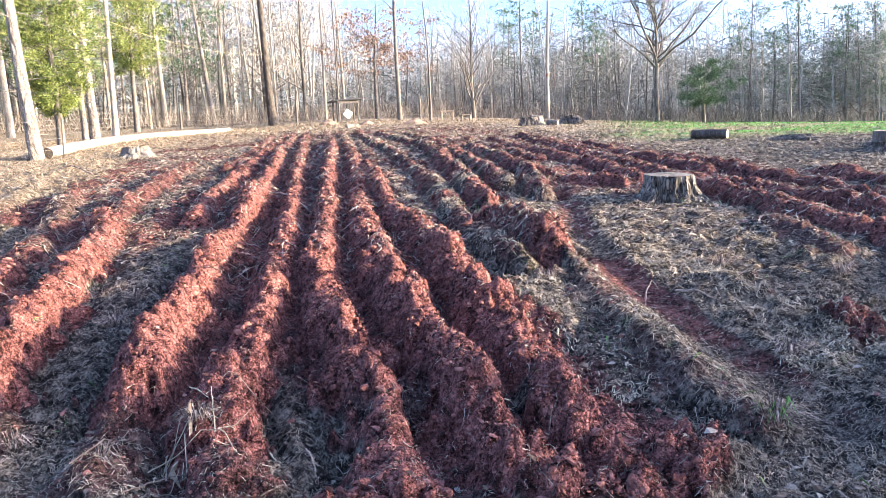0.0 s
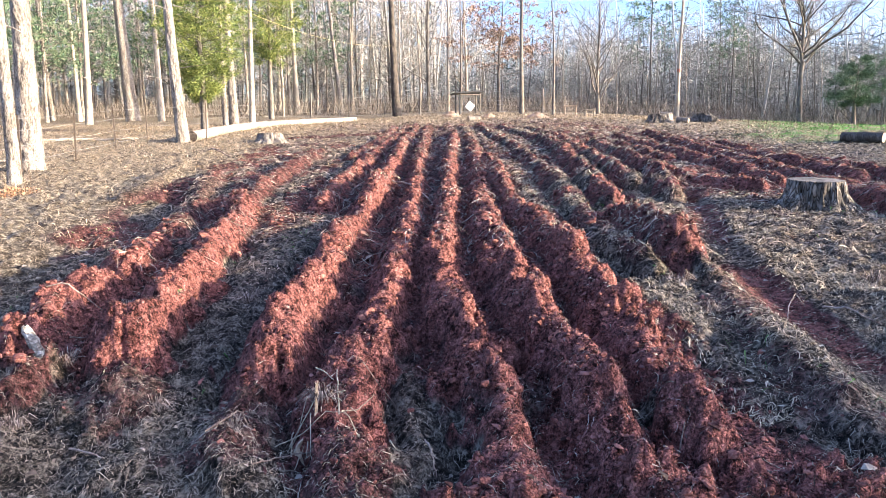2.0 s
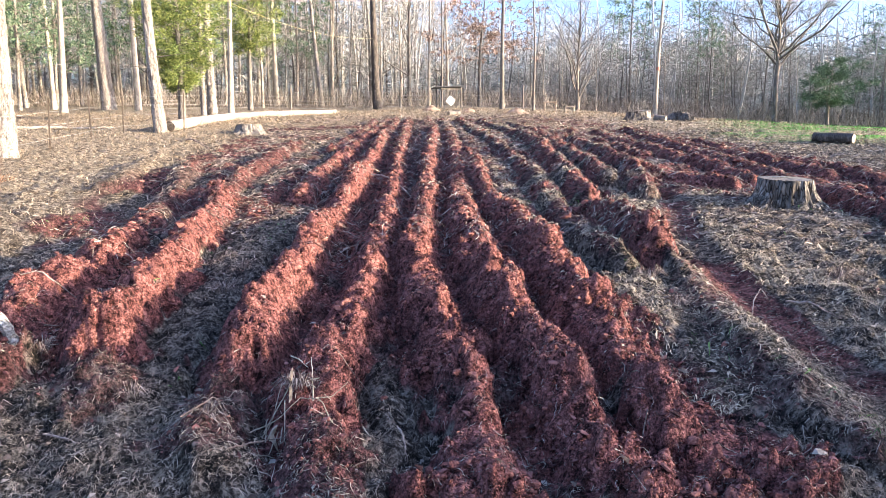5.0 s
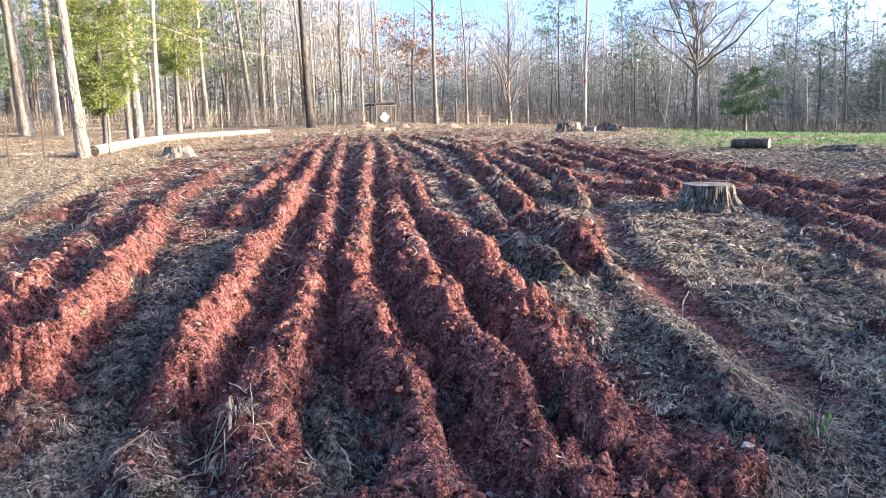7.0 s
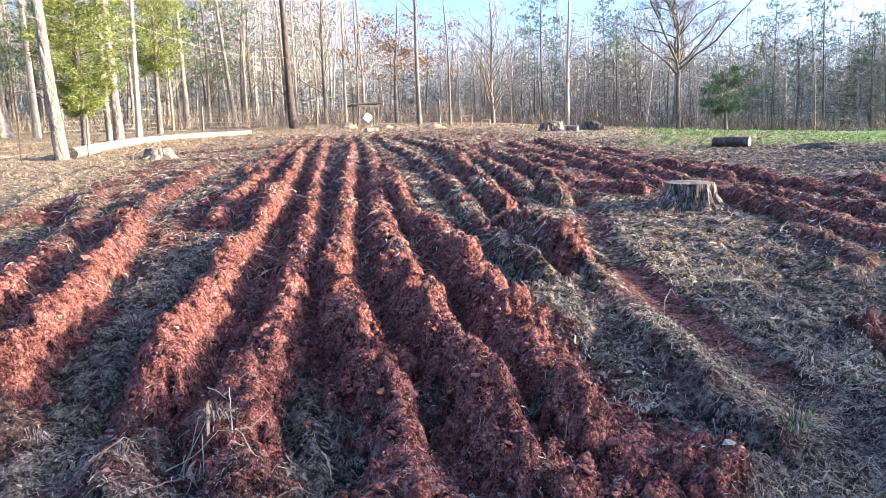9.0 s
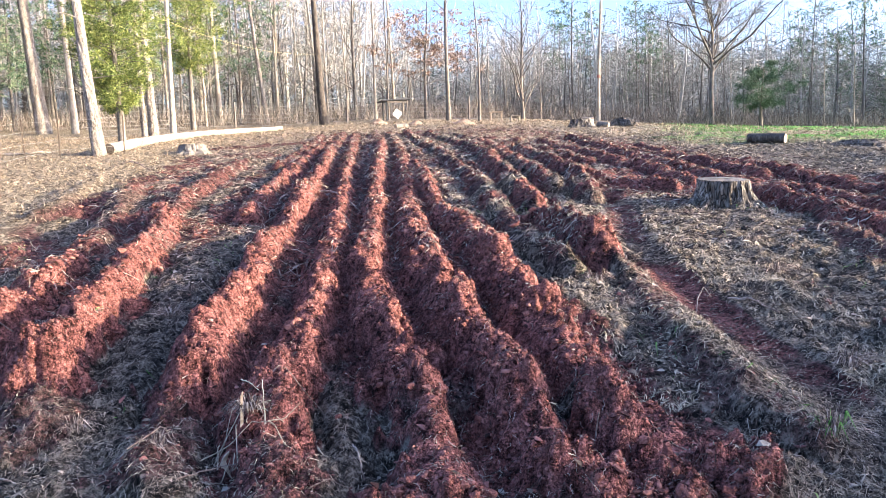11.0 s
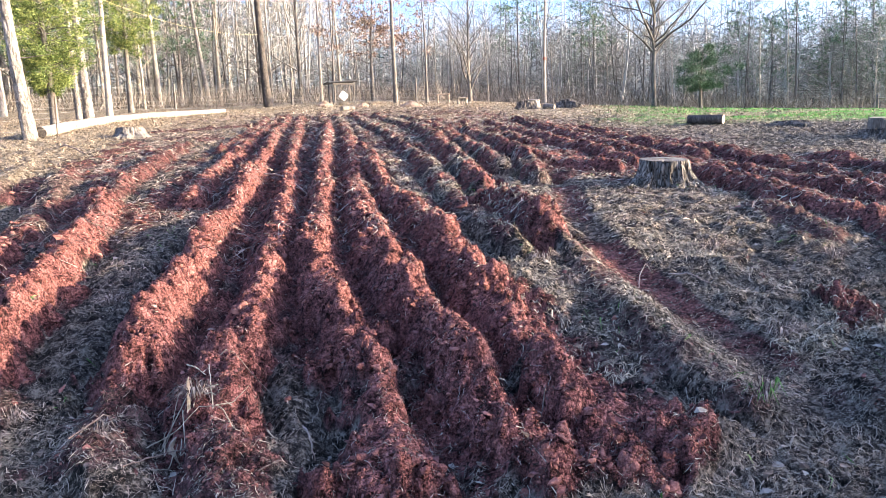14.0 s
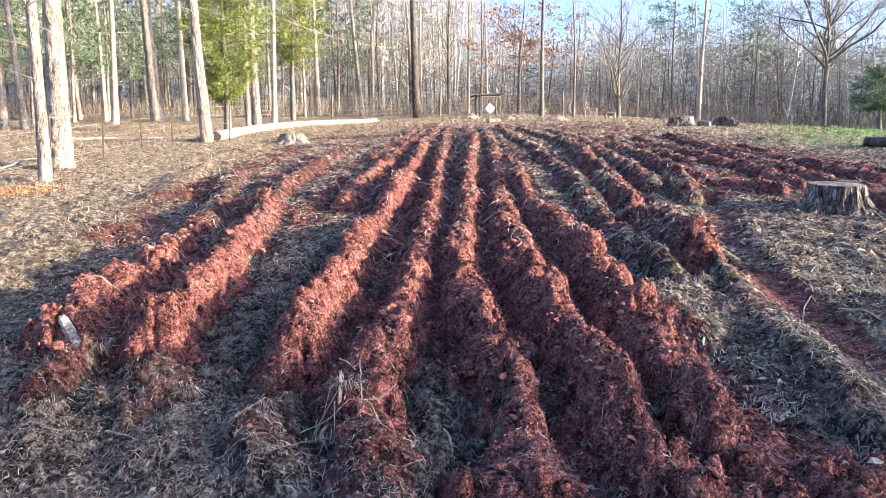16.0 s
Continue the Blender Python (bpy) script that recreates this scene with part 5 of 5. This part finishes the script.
# sticks and torn roots that lie singly
def stick(line, r, label, seed, mat=M_ROOT, name="stick"):
    rng = np.random.default_rng(seed)
    pts = np.array([(x, y, float(height(x, y)[0]) + dz) for x, y, dz in line])
    s0, s1 = np.linspace(0, 1, len(pts)), np.linspace(0, 1, 4 * len(pts))
    c = np.stack([np.interp(s1, s0, pts[:, k]) for k in range(3)], 1)
    c[1:-1] += (rng.random((len(c) - 2, 3)) - 0.5) * r * 1.4
    b = Builder()
    o = c[0].copy()
    b.tube(c - o, np.linspace(r, r * 0.55, len(c)), 6, True, 0.25, rng)
    ob = new(name, b.mesh(name, mat, True))
    ob.matrix_basis = pose(*o)
    return tagged(ob, label, "stick", "sticks on the field")


stick([(-0.17, 11.09, 0.06), (0.11, 10.05, 0.05), (0.39, 9.06, 0.04)], 0.016, "bare stick across a ploughed row", 1)
stick([(-2.68, 4.89, 0.16), (-2.42, 4.88, 0.12), (-2.13, 4.82, 0.10)], 0.006, "thin pale stick at the end of a row", 2)
stick([(-2.10, 4.24, 0.08), (-2.00, 4.39, 0.08), (-1.89, 4.49, 0.05)], 0.005, "thin pale stick at the end of a row", 3)
stick([(2.58, 4.36, 0.0), (2.67, 4.50, 0.06), (2.82, 4.68, 0.08), (2.83, 4.58, 0.02)], 0.0045, "bent root standing out of a furrow", 4)
stick([(2.87, 4.43, 0.03), (2.94, 4.27, 0.04), (3.03, 4.06, 0.02)], 0.008, "thin root along a furrow", 5)
stick([(-0.43, 3.25, 0.04), (-0.27, 3.37, 0.03), (-0.08, 3.41, 0.02)], 0.0035, "thin root across a ploughed row", 8)
stick([(-0.65, 2.66, 0.02), (-0.57, 2.76, 0.05), (-0.43, 2.83, 0.02)], 0.0038, "bent root on torn turf", 9)
stick([(-0.90, 2.89, 0.02), (-0.77, 2.99, 0.10), (-0.68, 2.92, 0.02)], 0.0038, "curled root on torn turf", 10)
stick([(-0.15, 2.53, 0.02), (-0.05, 2.59, 0.03), (0.02, 2.65, 0.02)], 0.0038, "thin root across a ploughed row", 11)
stick([(0.06, 2.95, 0.02), (0.08, 2.81, 0.05), (0.10, 2.71, 0.02)], 0.005, "thin root across a ploughed row", 12)
stick([(1.03, 2.59, 0.02), (1.11, 2.64, 0.08), (1.14, 2.65, 0.14)], 0.005, "torn root standing up at the end of a row", 13)
stick([(-1.58, 3.09, 0.02), (-1.42, 2.95, 0.04), (-1.35, 2.91, 0.02)], 0.005, "thin pale twig on the turf", 14)
stick([(-5.19, 18.70, 0.02), (-4.55, 16.86, 0.20), (-3.95, 16.10, 0.05)], 0.020, "crooked root on the grass", 15)
stick([(-8.31, 13.41, 0.10), (-8.80, 15.26, 0.12), (-8.83, 16.13, 0.05)], 0.020, "bleached branch behind two pines", 16, M_LOG)
stick([(-11.09, 21.84, 0.05), (-9.83, 22.24, 0.05), (-8.51, 22.64, 0.05)], 0.05, "long thin pole lying in pine straw", 17, M_LOG)

stem_rng = np.random.default_rng(77)
for k in range(16):
    a, ln = stem_rng.random() * 6.283, 0.10 + 0.20 * stem_rng.random()
    x, y, dz = -0.42 + 0.13 * stem_rng.normal(), 2.98 + 0.08 * stem_rng.normal(), 0.02 + 0.10 * stem_rng.random() ** 2
    stick([(x - 0.5 * ln * math.cos(a), y - 0.5 * ln * math.sin(a), 0.02), (x, y, 0.03 + 0.5 * dz), (x + 0.5 * ln * math.cos(a), y + 0.5 * ln * math.sin(a), 0.02 + dz)], 0.0032, "thin pale dry stem in a heap of torn stems", 300 + k, M_PALE_GRASS)


def splinter(at, h, w, lean, seed):
    """A flat upright splinter of pale wood, ragged at its top."""
    rng = np.random.default_rng(seed)
    z = np.linspace(-0.05, h, 7)
    b = Builder()
    ring = []
    for k, q in enumerate(z):
        ww, t = w * (1 - 0.35 * (k == 6)) * (0.9 + 0.2 * rng.random()), 0.004
        ring.append([(-ww, -t, q), (ww, -t, q + 0.02 * (k == 6)), (ww, t, q + 0.02 * (k == 6)), (-ww, t, q)])
    i = np.arange(6)[:, None] * 4
    j, g = np.arange(4)[None], (np.arange(4)[None] + 1) % 4
    b.add(np.array(ring).reshape(-1, 3), np.concatenate([np.stack([i + j, i + g, i + 4 + g, i + 4 + j], -1).reshape(-1, 4), [[24, 25, 26, 27]]]))
    ob = new("splinter", b.mesh("splinter", M_CUTWOOD))
    ob.matrix_basis = pose(*spot(*at), lean, lean * 0.6, 15 * seed)
    return tagged(ob, "upright splinter of pale dry wood in torn stems", "splinter", "splinters of wood")


splinter((-0.43, 2.98), 0.135, 0.007, 4, 1)
splinter((-0.50, 2.94), 0.07, 0.014, -14, 2)
splinter((-0.53, 2.97), 0.06, 0.012, 22, 3)


def soil_clod(at, r, seed):
    """One larger lump of clay, broken on one side."""
    rng = np.random.default_rng(seed)
    bm = bmesh.new()
    bmesh.ops.create_icosphere(bm, subdivisions=3, radius=1.0)
    for v in bm.verts:
        c = np.array(v.co)
        k = 0.6 + 0.75 * float(fbm(np.array([c[0] * 2.2 + seed]), np.array([c[1] * 2.2 + 1.7 * c[2]]), seed, 3)[0]) + 0.10 * (rng.random() - 0.5)
        c = c * k
        c[2] = min(c[2], 0.75 + 0.25 * c[0])
        v.co = c * r * np.array([1.25, 1.0, 0.8])
    ob = new("soil_clod", bm_mesh("soil_clod", bm, M_CLOD))
    x, y, z = spot(*at)
    ob.matrix_basis = pose(x, y, z + r * 0.15, 8, -6, 50 * seed)
    return tagged(ob, "loose lump of red clay on torn turf", "clod", "lumps of clay")


CLODS = [(-2.09, 3.66, 0.045), (0.04, 4.23, 0.022), (-0.60, 3.41, 0.028), (-0.00, 3.21, 0.024), (-1.43, 3.55, 0.020), (0.97, 4.49, 0.024), (3.57, 4.63, 0.03),
         (0.14, 2.42, 0.026), (0.20, 2.47, 0.020), (0.27, 2.40, 0.030), (0.31, 2.48, 0.018), (0.36, 2.39, 0.022), (0.42, 2.43, 0.026), (0.48, 2.36, 0.030), (0.54, 2.40, 0.020), (0.57, 2.33, 0.027), (0.22, 2.36, 0.018), (0.50, 2.28, 0.022)]
for k, (x, y, r) in enumerate(CLODS):
    soil_clod((x, y), r * 0.75, 60 + k)

# a split piece of pale wood stuck in the end of a row
white = empty("split_wood", pose(*spot(-2.27, 4.20), 12, -22, 20), "upright split piece of pale wood in torn turf", "wood")
b = Builder()
z = np.linspace(-0.12, 0.22, 10)
b.tube(np.stack([0.02 * np.sin(z * 9), z * 0, z], 1), np.array([0.026, 0.032, 0.036, 0.030, 0.037, 0.034, 0.036, 0.031, 0.030, 0.016]), 9, True, 0.45, np.random.default_rng(3))
part("wood", b.mesh("wood", M_BIRCH), white)


# ---- loose stuff on the ground ----
def soil_share(x, y):
    return ploughed(x, y)[1]


LUMP = np.array([(0, 0, 1), (0.89, 0, 0.45), (0.28, 0.85, 0.45), (-0.72, 0.53, 0.45), (-0.72, -0.53, 0.45), (0.28, -0.85, 0.45),
                 (0.72, 0.53, -0.45), (-0.28, 0.85, -0.45), (-0.89, 0, -0.45), (-0.28, -0.85, -0.45), (0.72, -0.53, -0.45), (0, 0, -1)], float)
LUMP_FACES = np.array([(0, 1, 2), (0, 2, 3), (0, 3, 4), (0, 4, 5), (0, 5, 1), (1, 6, 2), (2, 7, 3), (3, 8, 4), (4, 9, 5), (5, 10, 1), (6, 7, 2), (7, 8, 3), (8, 9, 4), (9, 10, 5), (10, 6, 1)])


def scattered(name, n, area, keep_fn, size, shape, mat, label, seed, grow=0.05, sink=0.25):
    """Broken lumps strewn over the ground, each turned and shaped its own way."""
    rng = np.random.default_rng(seed)
    x0, x1, y0, y1, power = area
    y = y0 + (y1 - y0) * rng.random(n) ** power
    x = x0 + (x1 - x0) * rng.random(n)
    keep = rng.random(n) < keep_fn(x, y) * (1 - worn_share(x, y))
    x, y = x[keep], y[keep]
    k = len(x)
    r = (size[0] + (size[1] - size[0]) * rng.random(k) ** 2.6) * (1 + grow * np.clip(y - 4, 0, 20))
    v = LUMP[None] * (0.6 + 0.7 * rng.random((k, 12, 1))) * (0.7 + 0.6 * rng.random((k, 1, 3))) * np.array(shape)
    tilt, turn = rng.normal(size=k) * 0.5, rng.random(k) * 6.283
    c, s = np.cos(tilt)[:, None], np.sin(tilt)[:, None]
    v = np.stack([v[..., 0] * c - v[..., 2] * s, v[..., 1], v[..., 0] * s + v[..., 2] * c], -1)
    c, s = np.cos(turn)[:, None], np.sin(turn)[:, None]
    v = np.stack([v[..., 0] * c - v[..., 1] * s, v[..., 0] * s + v[..., 1] * c, v[..., 2]], -1) * r[:, None, None]
    v = v + np.stack([x, y, height(x, y) + r * sink], 1)[:, None]
    f = LUMP_FACES[None] + (np.arange(k) * 12)[:, None, None]
    return tagged(new(name, flat_mesh(name, v.reshape(-1, 3), f.reshape(-1, 3), mat)), label, "soil", kind="stuff")


def bare_share(x, y):
    return np.clip(soil_share(x, y) * 1.5 - 0.55, 0, 1)


def grass(name, n, area, keep_fn, mat, label, length, width, flat, seed, tuft=0.0):
    rng = np.random.default_rng(seed)
    x0, x1, y0, y1, power = area
    y = y0 + (y1 - y0) * rng.random(n) ** power
    x = x0 + (x1 - x0) * rng.random(n)
    keep = rng.random(n) < keep_fn(x, y)
    x, y = x[keep], y[keep]
    n = len(x)
    grow = 1 + 0.05 * np.clip(y - 4, 0, 30)
    a = rng.random(n) * 6.283
    ln = length * (0.4 + 1.0 * rng.random(n)) * (1 + 0.3 * (grow - 1))
    rise = np.clip(flat + (1 - flat) * rng.random(n) ** 2.5 + rng.normal(size=n) * 0.1, 0.03, 1.2)
    z = height(x, y)
    d = np.stack([np.cos(a), np.sin(a)], 1)
    run = np.sqrt(np.clip(1 - np.minimum(rise, 0.98) ** 2, 0.04, 1))
    p = np.stack([x, y, z - 0.01], 1)
    bow = rng.normal(size=(n, 3)) * ln[:, None] * 0.24
    q = p + np.concatenate([d * (ln * run * 0.5)[:, None], (ln * rise * 0.62)[:, None]], 1) + bow
    e = p + np.concatenate([d * (ln * run)[:, None], (ln * rise * (0.55 + 0.4 * rng.random(n)))[:, None]], 1)
    floor_q, floor_e = height(q[:, 0], q[:, 1]) + 0.008, height(e[:, 0], e[:, 1]) + 0.004
    q[:, 2], e[:, 2] = np.maximum(q[:, 2], floor_q), np.maximum(e[:, 2], floor_e)
    b = Builder()
    up = np.array([0, 0, 1.0]) + rng.normal(size=(n, 3)) * 0.5
    b.blades(p, q, e, width * grow * (0.6 + 0.8 * rng.random(n)), up)
    return tagged(new(name, b.mesh(name, mat)), label, "grass", kind="stuff")


def turf_share(x, y):
    return np.clip(1.25 - 1.35 * soil_share(x, y), 0.05, 1) * (0.2 + 1.35 * fbm(x * 1.8, y * 1.8, 33, 3)) * (1 - smooth_step(10, 18, y) * 0.4) * (1 - 0.5 * smooth_step(-0.95, -0.75, x) * (1 - smooth_step(1.2, 1.5, x)) * smooth_step(2.8, 3.6, y))


def curls(name, n, area, keep_fn, mat, label, length, width, arch, curl, seed, segs=5, fan=False):
    """Curled fibres and bent blades that lie tangled on the ground."""
    rng = np.random.default_rng(seed)
    x0, x1, y0, y1, power = area
    y = y0 + (y1 - y0) * rng.random(n) ** power
    x = (x0 + (x1 - x0) * rng.random(n)) * (y if fan else 1.0)
    keep = rng.random(n) < keep_fn(x, y)
    x, y = x[keep], y[keep]
    n = len(x)
    step = length * (0.4 + 1.2 * rng.random(n) ** 1.5) * (1 + 0.03 * np.clip(y - 3, 0, 20)) / segs
    a = rng.random(n) * 6.283
    turn = rng.normal(size=n) * curl * 0.5
    lift = arch * rng.random(n) ** 2.5
    wide = width * (0.5 + 0.9 * rng.random(n)) * (1 + 0.07 * np.clip(y - 3, 0, 30))
    rows = []
    for k in range(segs + 1):
        s = k / segs
        floor = height(x, y)
        base = floor if k == 0 else np.clip(floor, base - 0.5 * step, base + 0.5 * step)
        z = base + 0.005 + lift * math.sin(math.pi * (0.12 + 0.80 * s))
        w = wide * (1 - 0.55 * s) * 0.5
        side = np.stack([-np.sin(a) * w, np.cos(a) * w, w * rng.normal(size=n) * 0.7], 1)
        p = np.stack([x, y, z], 1)
        rows.append(np.stack([p - side, p + side], 1))
        a = a + turn + rng.normal(size=n) * curl
        x, y = x + np.cos(a) * step, y + np.sin(a) * step
    v = np.stack(rows, 1).reshape(-1, 3)
    q = np.array([(2 * k, 2 * k + 1, 2 * k + 3, 2 * k + 2) for k in range(segs)])
    f = (q[None] + (np.arange(n) * 2 * (segs + 1))[:, None, None]).reshape(-1, 4)
    return tagged(new(name, flat_mesh(name, v, f, mat)), label, "grass", kind="stuff")


curls("dead_grass", 260000, (-0.85, 1.42, 1.6, 14, 1.9), lambda x, y: turf_share(x, y) * smooth_step(-4.3, -3.3, x + 0.6 * (fbm(x * 2, y * 2, 61, 2) - 0.5)), M_DRY, "matted dead grass and straw between the rows", 0.050, 0.0029, 0.024, 1.0, 31, 3, True)
curls("torn_turf", 36000, (1.1, 3.6, 2.9, 12, 1.4), lambda x, y: np.clip(1.3 - 1.1 * soil_share(x, y), 0.1, 1) * smooth_step(0.36, 0.56, fbm(x * 2.6, y * 2.0, 64, 3)) * (1 - worn_share(x, y)) * smooth_step(1.1, 1.7, x), M_PALE_GRASS, "torn tan grass roots on the overturned sods", 0.062, 0.0046, 0.045, 1.0, 43, 3)
grass("grass_tufts", 30000, (-4.5, 7.0, 1.5, 14, 1.5), lambda x, y: turf_share(x, y) * smooth_step(0.55, 0.68, fbm(x * 2.4, y * 2.4, 44, 2)), M_DRY, "standing tufts of dry grass", 0.10, 0.0015, 0.5, 32)
grass("pine_straw", 62000, (-18, -3.0, 4, 32, 1.2), lambda x, y: smooth_step(3.0, 4.6, -x) * 0.9, M_STRAW, "fallen pine straw at the edge of the wood", 0.11, 0.0028, 0.10, 33)
grass("crest_grass", 30000, (-6, 16, 14, 38, 1.0), lambda x, y: np.clip(1.15 - soil_share(x, y), 0.3, 1) * 0.8, M_STRAW, "dry grass on the crest of the field", 0.12, 0.0045, 0.12, 34)
grass("green_shoots", 2600, (-4, 7, 1.6, 9, 1.2), lambda x, y: turf_share(x, y) * smooth_step(0.6, 0.7, fbm(x * 1.1 + 5, y * 1.1, 47, 2)), M_GREENGRASS, "a few young green shoots in dead turf", 0.09, 0.003, 0.5, 35)
grass("meadow_grass", 20000, (9, 46, 12, 48, 1.0), lambda x, y: smooth_step(-1.0, 3.0, x - 0.5 * y) * smooth_step(13.8, 15.6, y + 0.35 * (x - 12)) * 0.8, M_GREENGRASS, "young green grass in the meadow", 0.08, 0.007, 0.3, 36)
curls("field_litter", 36000, (-3.5, 9.0, 6.0, 31, 1.3), lambda x, y: 0.35 + 0.9 * smooth_step(0.42, 0.62, fbm(x * 1.6, y * 1.2, 53, 3)), M_ROOT, "torn grass and roots strewn over the far rows", 0.20, 0.0058, 0.06, 0.5, 38, 4)
curls("far_turf", 44000, (2.0, 15.0, 4.4, 24, 1.25), lambda x, y: np.clip(1.1 - soil_share(x, y), 0.1, 1) * (0.3 + 1.1 * fbm(x * 1.5, y * 1.5, 54, 3)) * (1 - smooth_step(-1.0, 3.0, x - 0.5 * y) * smooth_step(13.8, 15.6, y + 0.35 * (x - 12))) * smooth_step(2.0, 3.0, x + 0.6 * (fbm(x * 2, y * 2, 62, 2) - 0.5)) * smooth_step(4.4, 5.6, y + 0.8 * (fbm(x * 2, y * 2, 63, 2) - 0.5)), M_PALE_GRASS, "matted bleached grass beyond the rows, paled for sunlight", 0.085, 0.0062, 0.05, 0.6, 39, 3)
curls("root_fibres", 48000, (-3.4, 6.5, 1.8, 16, 1.6), lambda x, y: np.clip(soil_share(x, y) * 1.2, 0.1, 1) * (0.12 + 1.3 * smooth_step(0.48, 0.66, fbm(x * 3, y * 2.4, 52, 3))), M_ROOT, "torn curled root fibres on the clay", 0.07, 0.0024, 0.022, 0.7, 37, 5)


grass("leaf_pile", 2600, (-7.3, -5.7, 10.2, 12.0, 1.0), lambda x, y: np.clip(1.1 - ((x + 6.5) / 0.7) ** 2 - ((y - 11.1) / 0.8) ** 2, 0, 1), M_LITTER, "heap of orange-brown leaves and straw", 0.07, 0.006, 0.4, 48)


def tuft(at, size, count, seed, label, mat=M_ROOT, lift=0.55):
    """A single tuft of grass, its blades bent over all round."""
    rng = np.random.default_rng(seed)
    x, y, z = spot(*at)
    a = rng.random(count) * 6.283
    p = np.stack([np.cos(a), np.sin(a), np.zeros(count)], 1) * (size * 0.4 * rng.random(count) ** 0.7)[:, None]
    out = np.stack([np.cos(a + rng.normal(size=count) * 0.6), np.sin(a + rng.normal(size=count) * 0.6), np.zeros(count)], 1)
    ln = size * (0.5 + 0.7 * rng.random(count))[:, None]
    q = p + out * ln * 0.35 + np.array([0, 0, lift]) * ln * (0.5 + 0.6 * rng.random((count, 1)))
    r = p + out * ln * 0.95 + np.array([0, 0, lift]) * ln * (0.9 * rng.random((count, 1)) - 0.1)
    r[:, 2] = np.maximum(r[:, 2], 0.005)
    b = Builder()
    b.blades(p - np.array([0, 0, 0.02]), q, r, 0.0022 * (0.6 + 0.8 * rng.random(count)), np.array([0, 0, 1.0]) + rng.normal(size=(count, 3)) * 0.4)
    ob = new("grass_tuft", b.mesh("grass_tuft", mat))
    ob.matrix_basis = pose(x, y, z)
    return tagged(ob, label, "grass", "grass tufts")


DRY_TUFTS = [(-1.22, 5.20, 0.20), (-1.19, 5.80, 0.18), (-2.00, 3.95, 0.20), (-1.97, 4.84, 0.16), (3.85, 9.54, 0.30), (3.59, 9.83, 0.26), (-1.29, 3.41, 0.18), (-0.83, 3.01, 0.17),
             (3.08, 9.39, 0.26), (2.05, 4.41, 0.18), (3.65, 4.99, 0.24), (4.15, 4.20, 0.22), (4.11, 6.04, 0.2), (3.76, 9.80, 0.28), (2.12, 5.10, 0.2), (-1.24, 5.30, 0.18), (-1.94, 3.31, 0.16), (-0.40, 3.01, 0.16), (4.20, 7.39, 0.2), (2.84, 3.20, 0.2)]
for k, (x, y, size) in enumerate(DRY_TUFTS):
    tuft((x, y), size * 0.7, 130, 200 + k, "tuft of dry bent grass in torn turf")
for k, (x, y, size) in enumerate([(2.11, 2.42, 0.13), (2.61, 2.06, 0.12), (-1.65, 4.83, 0.06)]):
    tuft((x, y), size, 26, 240 + k, "tuft of grass with young green blades", M_GREENGRASS, 0.8)
    tuft((x, y), size * 1.1, 150, 250 + k, "tuft of dry bent grass in torn turf")


def leaves_on_ground():
    rng = np.random.default_rng(41)
    n = 2600
    y = 1.9 + 13 * rng.random(n) ** 1.8
    x = -5 + 11 * rng.random(n)
    keep = rng.random(n) < np.clip(1.1 - soil_share(x, y), 0.12, 1)
    x, y = x[keep], y[keep]
    n = len(x)
    s = (0.010 + 0.022 * rng.random(n))[:, None]
    a = rng.random(n) * 6.283
    d = np.stack([np.cos(a), np.sin(a), 0.5 * (rng.random(n) - 0.4)], 1) * s
    w = np.stack([-np.sin(a), np.cos(a), 0.7 * (rng.random(n) - 0.5)], 1) * s * 0.5
    p = np.stack([x, y, height(x, y) + 0.014], 1)
    curl = np.array([0, 0, 1.0]) * s * 0.45
    v = np.stack([p - d, p - d * 0.3 - w + curl * 0.6, p - d * 0.3 + w + curl, p + d * 0.4 - w * 0.8 + curl * 0.3, p + d * 0.4 + w * 0.8 + curl * 0.8, p + d * 1.1 + curl * 0.2], 1).reshape(-1, 3)
    o = np.arange(n)[:, None] * 6
    f = np.concatenate([o + np.array([[0, 1, 2]]), o + np.array([[1, 3, 2]]), o + np.array([[2, 3, 4]]), o + np.array([[3, 5, 4]])], 1).reshape(-1, 3)
    return tagged(new("fallen_leaves", flat_mesh("fallen_leaves", v, f, M_LEAF)), "dry curled leaves scattered over the turf", "leaves", kind="stuff")


scattered("clods", 42000, (-3.0, 6.0, 2.0, 12, 1.7), lambda x, y: bare_share(x, y) * 0.6 * smooth_step(0.38, 0.60, fbm(x * 3, y * 3, 55, 3)), (0.007, 0.026), (1.1, 1.0, 0.85), M_CLOD, "loose clods of red clay on the rows", 21, sink=0.1)
scattered("clay_crumbs", 70000, (-3.0, 3.4, 2.0, 8, 1.6), lambda x, y: bare_share(x, y) * 0.6 * smooth_step(0.34, 0.56, fbm(x * 4, y * 4, 57, 3)), (0.003, 0.010), (1.1, 1.0, 0.85), M_CLOD, "fine crumbs of red clay on the rows", 22, sink=0.2)
scattered("clay_chips", 30000, (-3.0, 4.5, 2.1, 10, 1.6), lambda x, y: np.clip(soil_share(x, y) * 1.4 - 0.3, 0, 1) * 0.5, (0.007, 0.022), (1.3, 0.9, 0.4), M_CHIP, "broken flakes of clay in the furrows", 23, sink=0.15)
scattered("far_clods", 22000, (-4.0, 8.5, 6, 27, 1.3), lambda x, y: bare_share(x, y) * 0.8, (0.010, 0.036), (1.2, 1.0, 0.8), M_CLOD, "clods of red clay on the far rows", 24, 0.02, 0.05)
leaves_on_ground()
